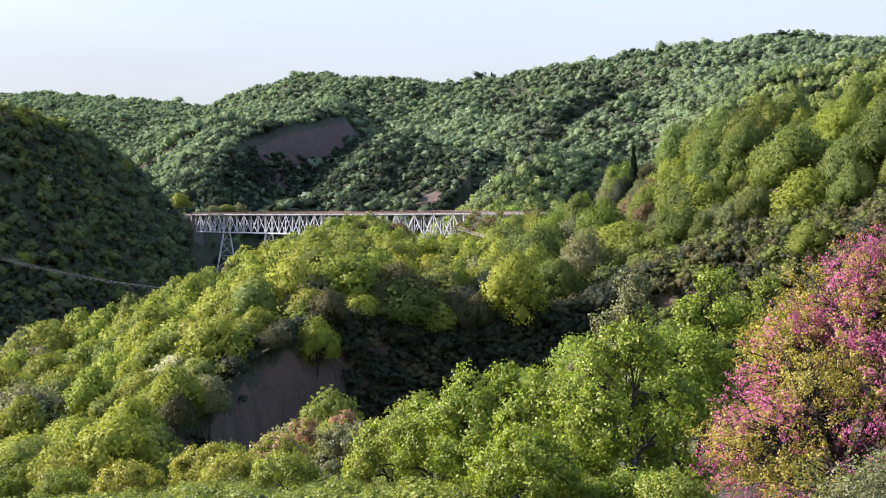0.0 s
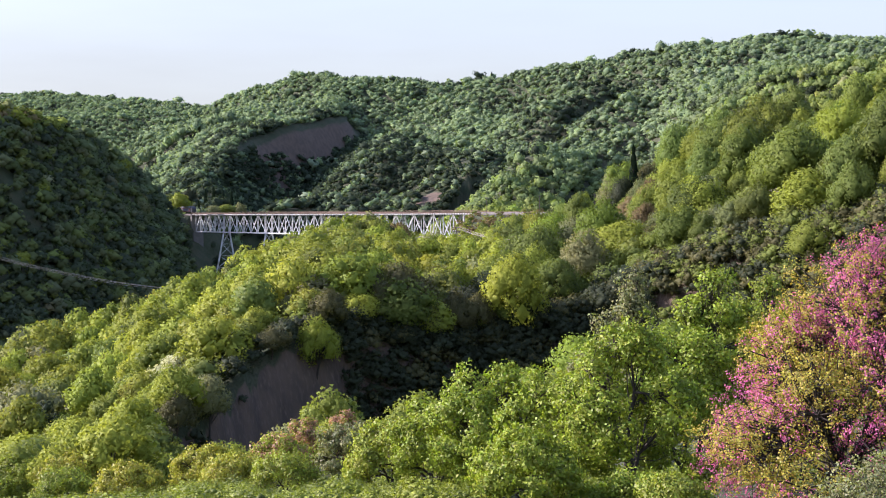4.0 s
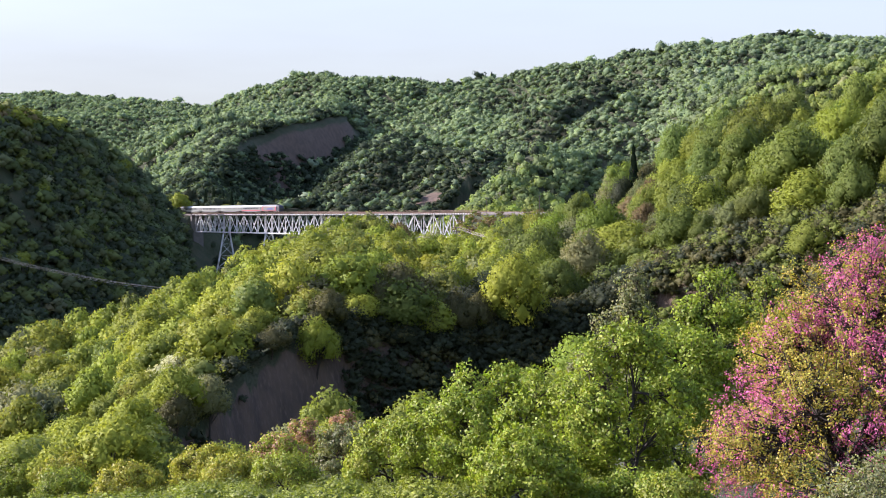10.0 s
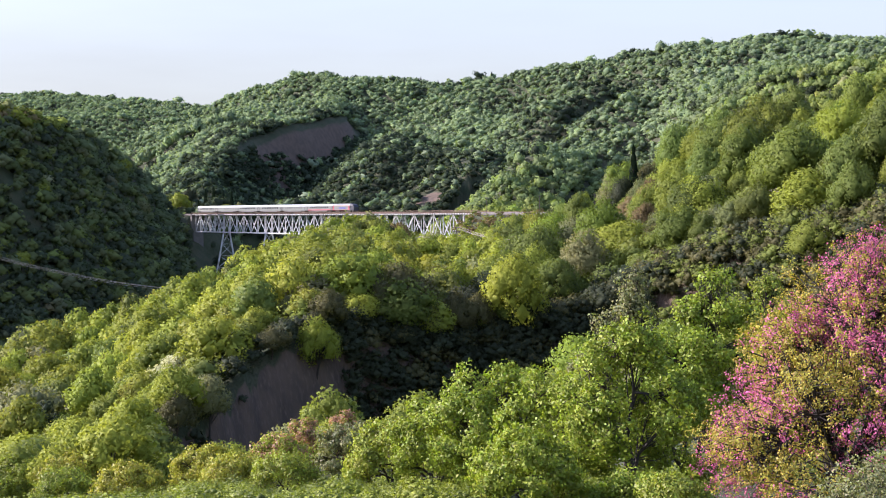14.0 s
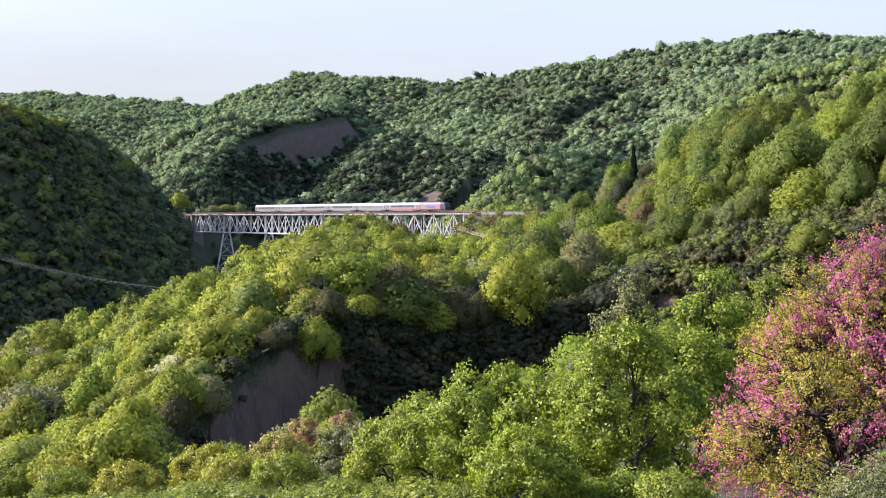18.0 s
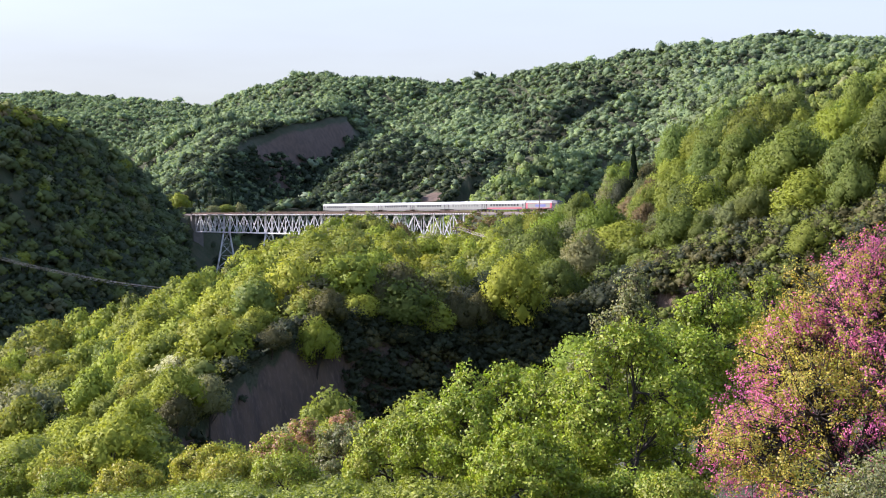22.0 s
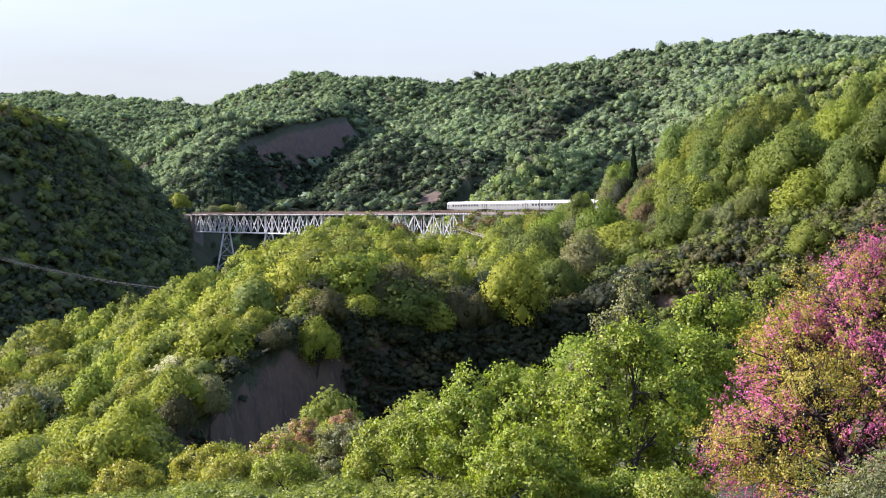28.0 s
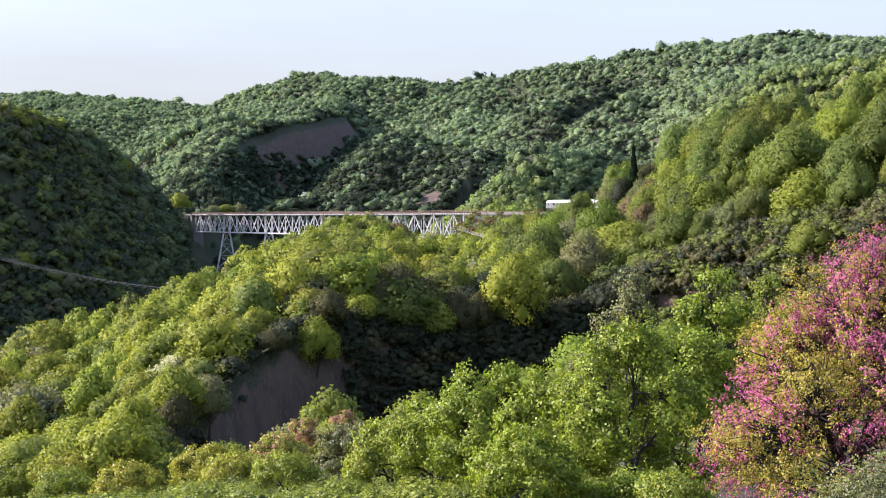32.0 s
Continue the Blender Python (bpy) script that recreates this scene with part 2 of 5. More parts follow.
def ground_material():
    """Undergrowth and litter on gentle ground, bare clay with furrows where it is steep."""
    m, n, l = material("hillside")
    b = n["Principled BSDF"]
    b.inputs["Roughness"].default_value = 0.95
    tc, geo = n.new("ShaderNodeTexCoord"), n.new("ShaderNodeNewGeometry")
    def noise_at(scale, stretch=(1, 1, 1)):
        mp, x = n.new("ShaderNodeMapping"), n.new("ShaderNodeTexNoise")
        mp.inputs["Scale"].default_value = stretch
        x.inputs["Scale"].default_value, x.inputs["Detail"].default_value = scale, 6.0
        l.new(tc.outputs["Object"], mp.inputs["Vector"])
        l.new(mp.outputs[0], x.inputs["Vector"])
        return x.outputs["Fac"]
    def blend(a, bb, fac, lo=0.4, hi=0.6):
        r, x = n.new("ShaderNodeMapRange"), n.new("ShaderNodeMix")
        r.inputs["From Min"].default_value, r.inputs["From Max"].default_value = lo, hi
        x.data_type = "RGBA"
        l.new(fac, r.inputs["Value"])
        l.new(r.outputs[0], x.inputs["Factor"])
        for key, c in (("A", a), ("B", bb)):
            if isinstance(c, tuple):
                x.inputs[key].default_value = (*c, 1)
            else:
                l.new(c, x.inputs[key])
        return x.outputs["Result"]
    low = blend((0.03, 0.042, 0.014), (0.055, 0.055, 0.026), noise_at(0.22))
    low = blend(low, (0.022, 0.032, 0.01), noise_at(2.3), 0.45, 0.7)
    clay = blend((0.10, 0.068, 0.046), (0.066, 0.046, 0.033), noise_at(0.35, (1, 1, 0.5)))
    clay = blend(clay, (0.13, 0.09, 0.062), noise_at(2.0, (1, 1, 0.3)), 0.5, 0.75)
    sep = n.new("ShaderNodeSeparateXYZ")
    l.new(geo.outputs["Normal"], sep.inputs[0])
    wob = n.new("ShaderNodeMath")
    wob.operation = "MULTIPLY_ADD"
    wob.inputs[1].default_value = 0.12
    l.new(noise_at(0.35), wob.inputs[0])
    l.new(sep.outputs["Z"], wob.inputs[2])
    place, south, north, bare = n.new("ShaderNodeSeparateXYZ"), n.new("ShaderNodeMath"), n.new("ShaderNodeMath"), n.new("ShaderNodeMath")
    l.new(tc.outputs["Object"], place.inputs[0])
    south.operation, north.operation, bare.operation = "GREATER_THAN", "LESS_THAN", "MULTIPLY_ADD"
    south.inputs[1].default_value, north.inputs[1].default_value = 320.0, 860.0
    l.new(place.outputs["Y"], south.inputs[0])
    l.new(place.outputs["Y"], north.inputs[0])
    l.new(south.outputs[0], bare.inputs[0])
    l.new(north.outputs[0], bare.inputs[1])
    l.new(wob.outputs[0], bare.inputs[2])
    off, span, inside, slip = n.new("ShaderNodeMapping"), n.new("ShaderNodeVectorMath"), n.new("ShaderNodeMath"), n.new("ShaderNodeMath")
    off.inputs["Location"].default_value = (-(-8.3) * 1.4, -827.5, 0)
    off.inputs["Scale"].default_value = (1.4, 1, 0)
    span.operation, inside.operation, slip.operation = "LENGTH", "LESS_THAN", "MULTIPLY_ADD"
    inside.inputs[1].default_value, slip.inputs[1].default_value = 12.0, -2.0
    l.new(tc.outputs["Object"], off.inputs["Vector"])
    l.new(off.outputs[0], span.inputs[0])
    l.new(span.outputs["Value"], inside.inputs[0])
    l.new(inside.outputs[0], slip.inputs[0])
    l.new(bare.outputs[0], slip.inputs[2])
    l.new(blend(clay, low, slip.outputs[0], 0.66, 0.72), b.inputs["Base Color"])
    bp = n.new("ShaderNodeBump")
    bp.inputs["Strength"].default_value, bp.inputs["Distance"].default_value = 0.8, 0.3
    l.new(noise_at(1.4, (1, 1, 0.35)), bp.inputs["Height"])
    l.new(bp.outputs[0], b.inputs["Normal"])
    return m


M_GROUND = ground_material()
M_LEAF = leafy("leaves", 0.33)
M_MID = leafy("tree_leaves", 0.32, 0.13, 0.05, (1.25, 1.25, 0.75))
M_FAR = leafy("woodland", 0.3, 0.08, 0.0)
M_PETAL = leafy("petals", 0.3, 0.3, 0.1, (1.1, 1.0, 1.1))
M_BARK = surface("bark", (0.055, 0.043, 0.033), 0.9, vary=0.5, size=0.5, bump=0.6)
M_STEEL = surface("grey_paint_steel", (0.58, 0.60, 0.60), 0.55, vary=0.2, size=3.0, second=(0.46, 0.42, 0.38))
M_RUST = surface("rusty_steel", (0.14, 0.09, 0.063), 0.85, vary=0.4, size=1.0)
M_CONCRETE = surface("old_concrete", (0.16, 0.148, 0.135), 0.9, vary=0.3, size=2.0)
M_WOOD = surface("sleeper_wood", (0.13, 0.10, 0.08), 0.9, vary=0.4, size=0.8)
M_BALLAST = surface("ballast", (0.16, 0.14, 0.12), 0.95, vary=0.5, size=0.5, bump=0.8)
M_WHITE = surface("coach_white", (0.18, 0.195, 0.178), 0.4, vary=0.15, size=2.5, second=(0.145, 0.158, 0.142))
M_ROOF = surface("coach_roof", (0.40, 0.41, 0.41), 0.5, vary=0.2, size=2.0)
M_SKIRT = surface("coach_skirt", (0.13, 0.13, 0.125), 0.6, vary=0.35, size=2.0)
# pale glass: the sky's reflection put into the window colour
M_PALE_GLASS = surface("painted_reflection_window", (0.17, 0.18, 0.17), 0.15, vary=0.2, size=2.0, bump=0.0)
M_GLASS = surface("dark_window", (0.055, 0.06, 0.065), 0.12, vary=0.2, size=2.0, bump=0.0)
M_RED = surface("loco_red", (0.40, 0.085, 0.11), 0.4, vary=0.15, size=2.0)
M_BLUE = surface("loco_blue", (0.10, 0.11, 0.27), 0.4, vary=0.15, size=2.0)
M_NAVY = surface("cab_navy", (0.016, 0.018, 0.03), 0.6, vary=0.2, size=2.0)
M_CABLE = surface("weathered_cable", (0.34, 0.29, 0.25), 0.6, vary=0.3, size=4.0)
M_DARK = surface("running_gear", (0.05, 0.045, 0.04), 0.8, vary=0.3, size=1.0)

FRESH = (0.20, 0.255, 0.03)
# the darkest green is evergreen leaf, and also stands in for shaded leaves
SPRING, LIME, MID, OAK, EVER_SHADE, OLIVE, RUSSET, BLOSSOM = (
    (0.205, 0.24, 0.036), (0.24, 0.272, 0.038), (0.128, 0.158, 0.038), (0.162, 0.195, 0.036),
    (0.046, 0.056, 0.031), (0.175, 0.185, 0.08), (0.19, 0.142, 0.07), (0.40, 0.385, 0.23))


# ---- mesh helpers ----
def mesh_from(name, verts, faces, mat, tints=None, normals=None):
    """A mesh from arrays: verts (n, 3) and faces (m, 3) or (m, 4)."""
    verts, faces = np.asarray(verts, np.float32), np.asarray(faces, np.int32)
    me = bpy.data.meshes.new(name)
    k = faces.shape[1]
    me.vertices.add(len(verts))
    me.vertices.foreach_set("co", verts.ravel())
    me.loops.add(faces.size)
    me.loops.foreach_set("vertex_index", faces.ravel())
    me.polygons.add(len(faces))
    me.polygons.foreach_set("loop_start", np.arange(0, faces.size, k, dtype=np.int32))
    if tints is not None:
        at = me.attributes.new("tint", "FLOAT_COLOR", "POINT")
        at.data.foreach_set("color", np.concatenate([tints, np.ones((len(tints), 1))], 1).astype(np.float32).ravel())
    if normals is not None:
        at = me.attributes.new("custom_normal", "FLOAT_VECTOR", "POINT")
        at.data.foreach_set("vector", np.asarray(normals, np.float32).ravel())
    me.update(calc_edges=True)
    me.materials.append(mat)
    return me


def part(name, bm, mat, parent, label=""):
    """Links a bmesh or a mesh as one object under a thing or a part."""
    if isinstance(bm, bmesh.types.BMesh):
        me = bpy.data.meshes.new(name)
        bm.to_mesh(me)
        bm.free()
        me.materials.append(mat)
    else:
        me = bm
    ob = new(name, me)
    ob.parent = parent
    if label:
        ob["label"] = label
    return ob


def add_box(bm, lo, hi, m=Matrix()):
    vs = [bm.verts.new(m @ Vector((x, y, z))) for x in (lo[0], hi[0]) for y in (lo[1], hi[1]) for z in (lo[2], hi[2])]
    for f in ((0, 1, 3, 2), (4, 6, 7, 5), (0, 4, 5, 1), (2, 3, 7, 6), (0, 2, 6, 4), (1, 5, 7, 3)):
        bm.faces.new([vs[i] for i in f])


def box(lo, hi, m=Matrix(), bevel=0.0):
    bm = bmesh.new()
    add_box(bm, lo, hi, m)
    bmesh.ops.recalc_face_normals(bm, faces=bm.faces)
    if bevel:
        bmesh.ops.bevel(bm, geom=bm.edges[:], offset=bevel, segments=2, affect="EDGES")
    return bm


def beam(a, b, w, h, bm=None, inset=True):
    """An I-shaped steel member from a to b."""
    bm = bm or bmesh.new()
    a, b = Vector(a), Vector(b)
    m = Matrix.Translation(a) @ (b - a).to_track_quat("Y", "Z").to_matrix().to_4x4()
    n = (b - a).length
    t = min(w, h) * 0.16
    if inset:
        add_box(bm, (-w / 2, 0, -h / 2), (-w / 2 + t, n, h / 2), m)
        add_box(bm, (w / 2 - t, 0, -h / 2), (w / 2, n, h / 2), m)
        add_box(bm, (-w / 2 + t, 0, -h * 0.3), (w / 2 - t, n, h * 0.3), m)
    else:
        add_box(bm, (-w / 2, 0, -h / 2), (w / 2, n, h / 2), m)
    bmesh.ops.recalc_face_normals(bm, faces=bm.faces)
    return bm


# ---- ground ----
def steps(*runs):
    out = []
    for lo, hi, st in runs:
        out += list(np.arange(lo, hi, st))
    return np.array(out)


def make_ground():
    half = steps((0, 110, 2.2), (110, 330, 4.4), (330, 900, 17.0), (900, 2400, 75.0), (2400, 4801, 300.0))
    gx = np.concatenate([-half[:0:-1], half])
    gy = steps((-4600, -300, 430.0), (-300, -20, 14.0), (-20, 270, 1.9), (270, 620, 5.0), (620, 1350, 8.0), (1350, 2300, 28.0), (2300, 4801, 310.0))
    X, Y = np.meshgrid(gx, gy)
    Z = height(X, Y)
    far = np.clip((np.hypot(X, Y) - 1900) / 1400, 0, 1)
    Z = Z * (1 - far) + 20.0 * far
    nx, ny = len(gx), len(gy)
    i = (np.arange(ny - 1)[:, None] * nx + np.arange(nx - 1)[None]).ravel()
    faces = np.stack([i, i + 1, i + 1 + nx, i + nx], 1)
    me = mesh_from("ground", np.stack([X, Y, Z], 2).reshape(-1, 3), faces, M_GROUND)
    me.polygons.foreach_set("use_smooth", np.ones(len(faces), bool))
    tagged(new("ground", me), "wooded hills with undergrowth and bare clay gullies", "ground", kind="structure")


make_ground()


# ---- woods ----
def crown_form(rng, lobes, subs, each, wide, leaf, rough=0.35):
    """Leaf clumps on small heads on a few large lobes; the crown is one unit tall, its foot at 0. Returns corners and soft normals."""
    ang = rng.uniform(0, 6.28) + np.arange(lobes) * 2.4
    rad = wide * 0.6 * np.sqrt(np.arange(lobes) / max(lobes - 1, 1))
    c = np.stack([rad * np.cos(ang), rad * np.sin(ang), 0.62 - 0.42 * (rad / wide) ** 1.5 + rng.uniform(-0.1, 0.14, lobes)], 1)
    r = rng.uniform(0.22, 0.33, lobes) * np.where(np.arange(lobes) == 0, 1.15, 1.0)

    def ball(n, low):
        d = rng.normal(size=(n, 3))
        d /= np.linalg.norm(d, axis=1, keepdims=True)
        d[:, 2] = np.where(d[:, 2] < low, -d[:, 2], d[:, 2])
        return d
    n = lobes * subs * each
    k = np.repeat(np.arange(lobes), subs * each)
    d1 = np.repeat(ball(lobes * subs, -0.55), each, 0)
    rs = np.repeat(rng.uniform(0.3, 0.5, lobes * subs), each) if subs > 1 else np.zeros(n)
    d2 = ball(n, -0.8)
    d2 += 0.55 * d1
    d2 /= np.linalg.norm(d2, axis=1, keepdims=True)
    if subs > 1:
        p = c[k] + d1 * (r[k] * 0.82)[:, None] + d2 * (r[k] * rs * rng.uniform(0.75, 1.1, n))[:, None]
    else:
        d2 = ball(n, -0.5)
        p = c[k] + d2 * (r[k] * rng.uniform(0.8, 1.12, n))[:, None]
    nn = d2 + rng.normal(0, rough, (n, 3))
    nn /= np.linalg.norm(nn, axis=1, keepdims=True)
    u = np.cross(nn, rng.normal(size=(n, 3)))
    u /= np.linalg.norm(u, axis=1, keepdims=True)
    v = np.cross(nn, u)
    s = leaf * rng.uniform(0.6, 1.35, n)[:, None]
    tri = np.stack([p + u * s, p - u * s * 0.6 + v * s * 0.8, p - u * s * 0.5 - v * s * 0.85], 1)
    tri[..., 2] = np.maximum(tri[..., 2], 0.0)
    mid = p - (0, 0, 0.45)
    soft = d2 * 0.65 + 0.2 * nn + 0.75 * mid / np.linalg.norm(mid, axis=1, keepdims=True)
    soft /= np.linalg.norm(soft, axis=1, keepdims=True)
    return tri.reshape(-1, 3), np.repeat(soft, 3, 0)


OCTA = np.array(((0, 2, 4), (2, 1, 4), (1, 3, 4), (3, 0, 4), (2, 0, 5), (1, 2, 5), (3, 1, 5), (0, 3, 5)))


def sphere_points(n, low):
    """Evenly spread directions, from straight up down to the height low."""
    i = (np.arange(n) + 0.5) / n
    z = 1 - i * (1 - low)
    phi = np.arange(n) * 2.39996
    flat = np.sqrt(np.maximum(1 - z * z, 0))
    return np.stack([flat * np.cos(phi), flat * np.sin(phi), z], 1)


def unit(v):
    return v / np.maximum(np.linalg.norm(v, axis=-1, keepdims=True), 1e-6)


def leafy_crown(rng, lobes, leaves, leaf, wide=0.47, swell=(0.12, 0.22), rough=0.55, round_off=0.3, core=0.72):
    """A crown one unit tall, its foot at 0: a few swelling boughs, each a dim core under many small leaf sprays, none of them
    buried in another bough. Corners, soft normals and faces."""
    d = unit(sphere_points(lobes, -0.45) + rng.normal(0, 0.2, (lobes, 3)))
    turn = rng.uniform(0, 6.28)
    d[:, :2] = np.stack([d[:, 0] * math.cos(turn) - d[:, 1] * math.sin(turn), d[:, 0] * math.sin(turn) + d[:, 1] * math.cos(turn)], 1)
    r = rng.uniform(*swell, lobes)
    reach = (np.array((wide, wide, 0.46)) - r[:, None] * 0.8) * rng.uniform(0.62, 1.16, (lobes, 1))
    reach[:, :2] *= (1 - 0.3 * d[:, 2:] * rng.uniform(0, 1.6))
    c = d * reach + (*rng.normal(0, 0.03, 2), 0.52)
    ball = np.array(((1, 0, 0), (-1, 0, 0), (0, 1, 0), (0, -1, 0), (0, 0, 1), (0, 0, -1.0)))
    v = (c[:, None] + ball * (r * core)[:, None, None]).reshape(-1, 3)
    q = unit(0.8 * np.tile(ball, (lobes, 1)) + 0.4 * np.repeat(d, 6, 0) + (0, 0, 0.1))
    f = (OCTA[None] + 6 * np.arange(lobes)[:, None, None]).reshape(-1, 3)
    n = leaves * 4
    k = rng.choice(lobes, n, p=r * r / (r * r).sum())
    o = unit(rng.normal(size=(n, 3)) + 0.45 * d[k])
    p = c[k] + o * (r[k] * (0.84 + 0.5 * rng.uniform(0, 1, n) ** 2.2))[:, None]
    buried = (np.linalg.norm(p[:, None] - c[None], axis=2) < r[None] * 0.85).sum(1) > 0
    ok = np.where(~buried & (o[:, 2] > -0.75))[0][:leaves]
    p, o, k = p[ok], o[ok], k[ok]
    n = len(p)
    nn = unit(o + rng.normal(0, rough, (n, 3)))
    u = unit(np.cross(nn, rng.normal(size=(n, 3))))
    w = np.cross(nn, u)
    s = leaf * rng.uniform(0.6, 1.3, n)[:, None]
    tri = np.stack([p + u * s, p - u * s * 0.6 + w * s * 0.75, p - u * s * 0.5 - w * s * 0.8], 1).reshape(-1, 3)
    mid = unit((p - (0, 0, 0.45)) * (1, 1, 1.0))
    soft = np.repeat(unit((1.05 - round_off) * o + 0.4 * nn + round_off * mid + (0, 0, 0.1)), 3, 0)
    f = np.concatenate([f, np.arange(3 * n).reshape(-1, 3) + len(v)])
    v, q = np.concatenate([v, tri]), np.concatenate([q, soft])
    v[:, 2] = np.maximum(v[:, 2], 0.0)
    return v, q, f


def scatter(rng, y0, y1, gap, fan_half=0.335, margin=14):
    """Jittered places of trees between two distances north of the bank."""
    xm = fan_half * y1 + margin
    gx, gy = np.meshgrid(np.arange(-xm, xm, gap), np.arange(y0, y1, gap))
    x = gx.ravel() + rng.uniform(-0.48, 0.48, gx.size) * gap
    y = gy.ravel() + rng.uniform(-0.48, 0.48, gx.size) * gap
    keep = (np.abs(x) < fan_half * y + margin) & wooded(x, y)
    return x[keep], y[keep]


def slope_at(x, y, e=1.5):
    return (height(x + e, y) - height(x - e, y)) / (2 * e), (height(x, y + e) - height(x, y - e)) / (2 * e)


def gully_place(x, y):
    d, z, w, near, far = gully_at(x, y, GULLY)
    return d, w


SLIP = (-8.3, 827.5, 12.0)


def wooded(x, y):
    gx, gy = slope_at(x, y)
    s, c = track_place(x, y)
    ok = np.hypot(gx, gy) < np.where((y > 430) & (y < 830) & (x < -60), 2.4, np.where((y > 600) & (x > 40), 5.0, np.where(y > 600, 2.2, np.where(x > 22, 2.0, 1.08))))
    ok |= (y > 850) & (x < -60) & ((along(x, y, CLIFF_SPUR)[0] > 27.0) | (x < -0.15 * y))
    crag, side, _ = along(x, y, CLIFF_SPUR)
    bare = np.interp(y, [950, 1000, 1070, 1150], [3.0, 13.0, 22.0, 19.0]) + 5.0 * wave(x, y, 26, 41)
    ok &= ~((y > 935) & (y < 1165) & (x > -0.15 * y) & (side < 0) & (crag > 3 + 2 * wave(x, y, 14, 42)) & (crag < bare))
    ok &= ~((c > -7.0) & (c < 9.0 + 8.0 * ((s > 262) & (s < 330))) & (s > -12) & (s < 560))
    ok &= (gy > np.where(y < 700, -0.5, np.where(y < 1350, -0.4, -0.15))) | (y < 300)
    g, w = gully_place(x, y)
    ok &= (g < -w - 3) | (g > w + 2 + 7 * ((x > 15) & (x < 62))) | ((x > 22) & (g < -w))
    ok &= np.hypot((x - SLIP[0]) * 1.5, y - SLIP[1]) > SLIP[2]
    return ok


def species(rng, x, y):
    """Hue and height of each tree by its hill: evergreen oak low on the far mountain, spring green elsewhere. Shade,
    sunlit slopes and far haze are put into the hues.
    """
    n = len(x)
    pal = np.array([SPRING, LIME, MID, OAK, EVER_SHADE, OLIVE, RUSSET, BLOSSOM])
    patch = wave(x, y, 130, 21) + 0.6 * wave(x, y, 45, 22)
    w = np.tile(np.array([0.46, 0.07, 0.17, 0.23, 0.04, 0.025, 0.006, 0.001]), (n, 1))
    z = height(x, y)
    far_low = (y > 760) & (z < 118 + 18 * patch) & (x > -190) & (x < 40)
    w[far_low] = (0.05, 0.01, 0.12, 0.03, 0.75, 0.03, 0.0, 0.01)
    # gorge mix darkened to stand for its shade, rim mix lighter for sun
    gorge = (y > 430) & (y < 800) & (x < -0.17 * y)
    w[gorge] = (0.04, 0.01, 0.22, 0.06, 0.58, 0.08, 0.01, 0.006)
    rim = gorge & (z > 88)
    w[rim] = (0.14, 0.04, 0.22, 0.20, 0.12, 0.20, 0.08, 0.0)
    east = (x > 0.05 * y) & (y < 520)
    w[east] = (0.15, 0.02, 0.42, 0.38, 0.0, 0.02, 0.0, 0.001)
    spur = (x <= 0.05 * y) & (y < 520) & ~gorge
    w[spur] = (0.47, 0.20, 0.11, 0.18, 0.01, 0.025, 0.004, 0.001)
    # bank above the gully: its shade painted as a darker leaf mix
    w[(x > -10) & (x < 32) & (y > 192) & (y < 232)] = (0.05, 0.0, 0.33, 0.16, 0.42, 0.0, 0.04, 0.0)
    w[(np.abs(x - 0.15 * y) < 0.02 * y) & (y > 250) & (y < 335)] = (0.1, 0.05, 0.15, 0.25, 0.0, 0.27, 0.18, 0.0)
    high = (y > 640) & ~far_low & (patch > 0.25)
    w[high] = (0.12, 0.05, 0.40, 0.22, 0.17, 0.04, 0.0, 0.0)
    w[(y > 540) & (x > 60) & (patch <= 0.25)] = (0.16, 0.03, 0.38, 0.30, 0.09, 0.035, 0.0, 0.002)
    # light put into the mixes: dark valley west of RIGHT_SPUR, brighter sunlit side east
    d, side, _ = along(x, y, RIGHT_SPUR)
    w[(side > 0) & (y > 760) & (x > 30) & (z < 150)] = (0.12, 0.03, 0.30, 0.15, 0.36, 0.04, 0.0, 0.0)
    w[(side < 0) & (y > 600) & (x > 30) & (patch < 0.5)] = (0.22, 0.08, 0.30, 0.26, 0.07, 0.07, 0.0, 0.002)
    # sunlit mound, painted with a brighter mix
    w[np.hypot((x - 20) / 38, (y - 1080) / 90) < 1] = (0.42, 0.2, 0.1, 0.2, 0.03, 0.05, 0.0, 0.0)
    # evergreens, with the shade of SHADE_SPUR's east face put into the mix
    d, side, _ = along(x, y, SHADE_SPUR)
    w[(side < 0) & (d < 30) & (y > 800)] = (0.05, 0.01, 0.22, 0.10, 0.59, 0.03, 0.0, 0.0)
    w /= w.sum(1, keepdims=True)
    k = (rng.uniform(size=(n, 1)) > np.cumsum(w, 1)).sum(1).clip(0, 7)
    col = pal[k] * rng.uniform(0.8, 1.2, (n, 1)) * rng.uniform(0.93, 1.07, (n, 3))
    # hazy shade put into the gorge leaves as one even tone
    shade_mix = (0.55 * (gorge & ~rim))[:, None]
    col = col * (1 - shade_mix) + np.array((0.08, 0.105, 0.062)) * shade_mix
    # distance haze put into the leaf colour: bluer and paler further north
    haze_mix = np.clip((y - 600) / 300, 0, 0.7)[:, None]
    haze_hue = np.array((0.18, 0.25, 0.165)) * np.clip(col[:, 1:2] / 0.21, 0.22, 1.15)
    return k, (col * (1 - haze_mix) + haze_hue * haze_mix) * np.where(east[:, None], (0.86, 0.93, 0.93), np.where((y < 520)[:, None], (1.01, 1.0, 1.0), 1.0))


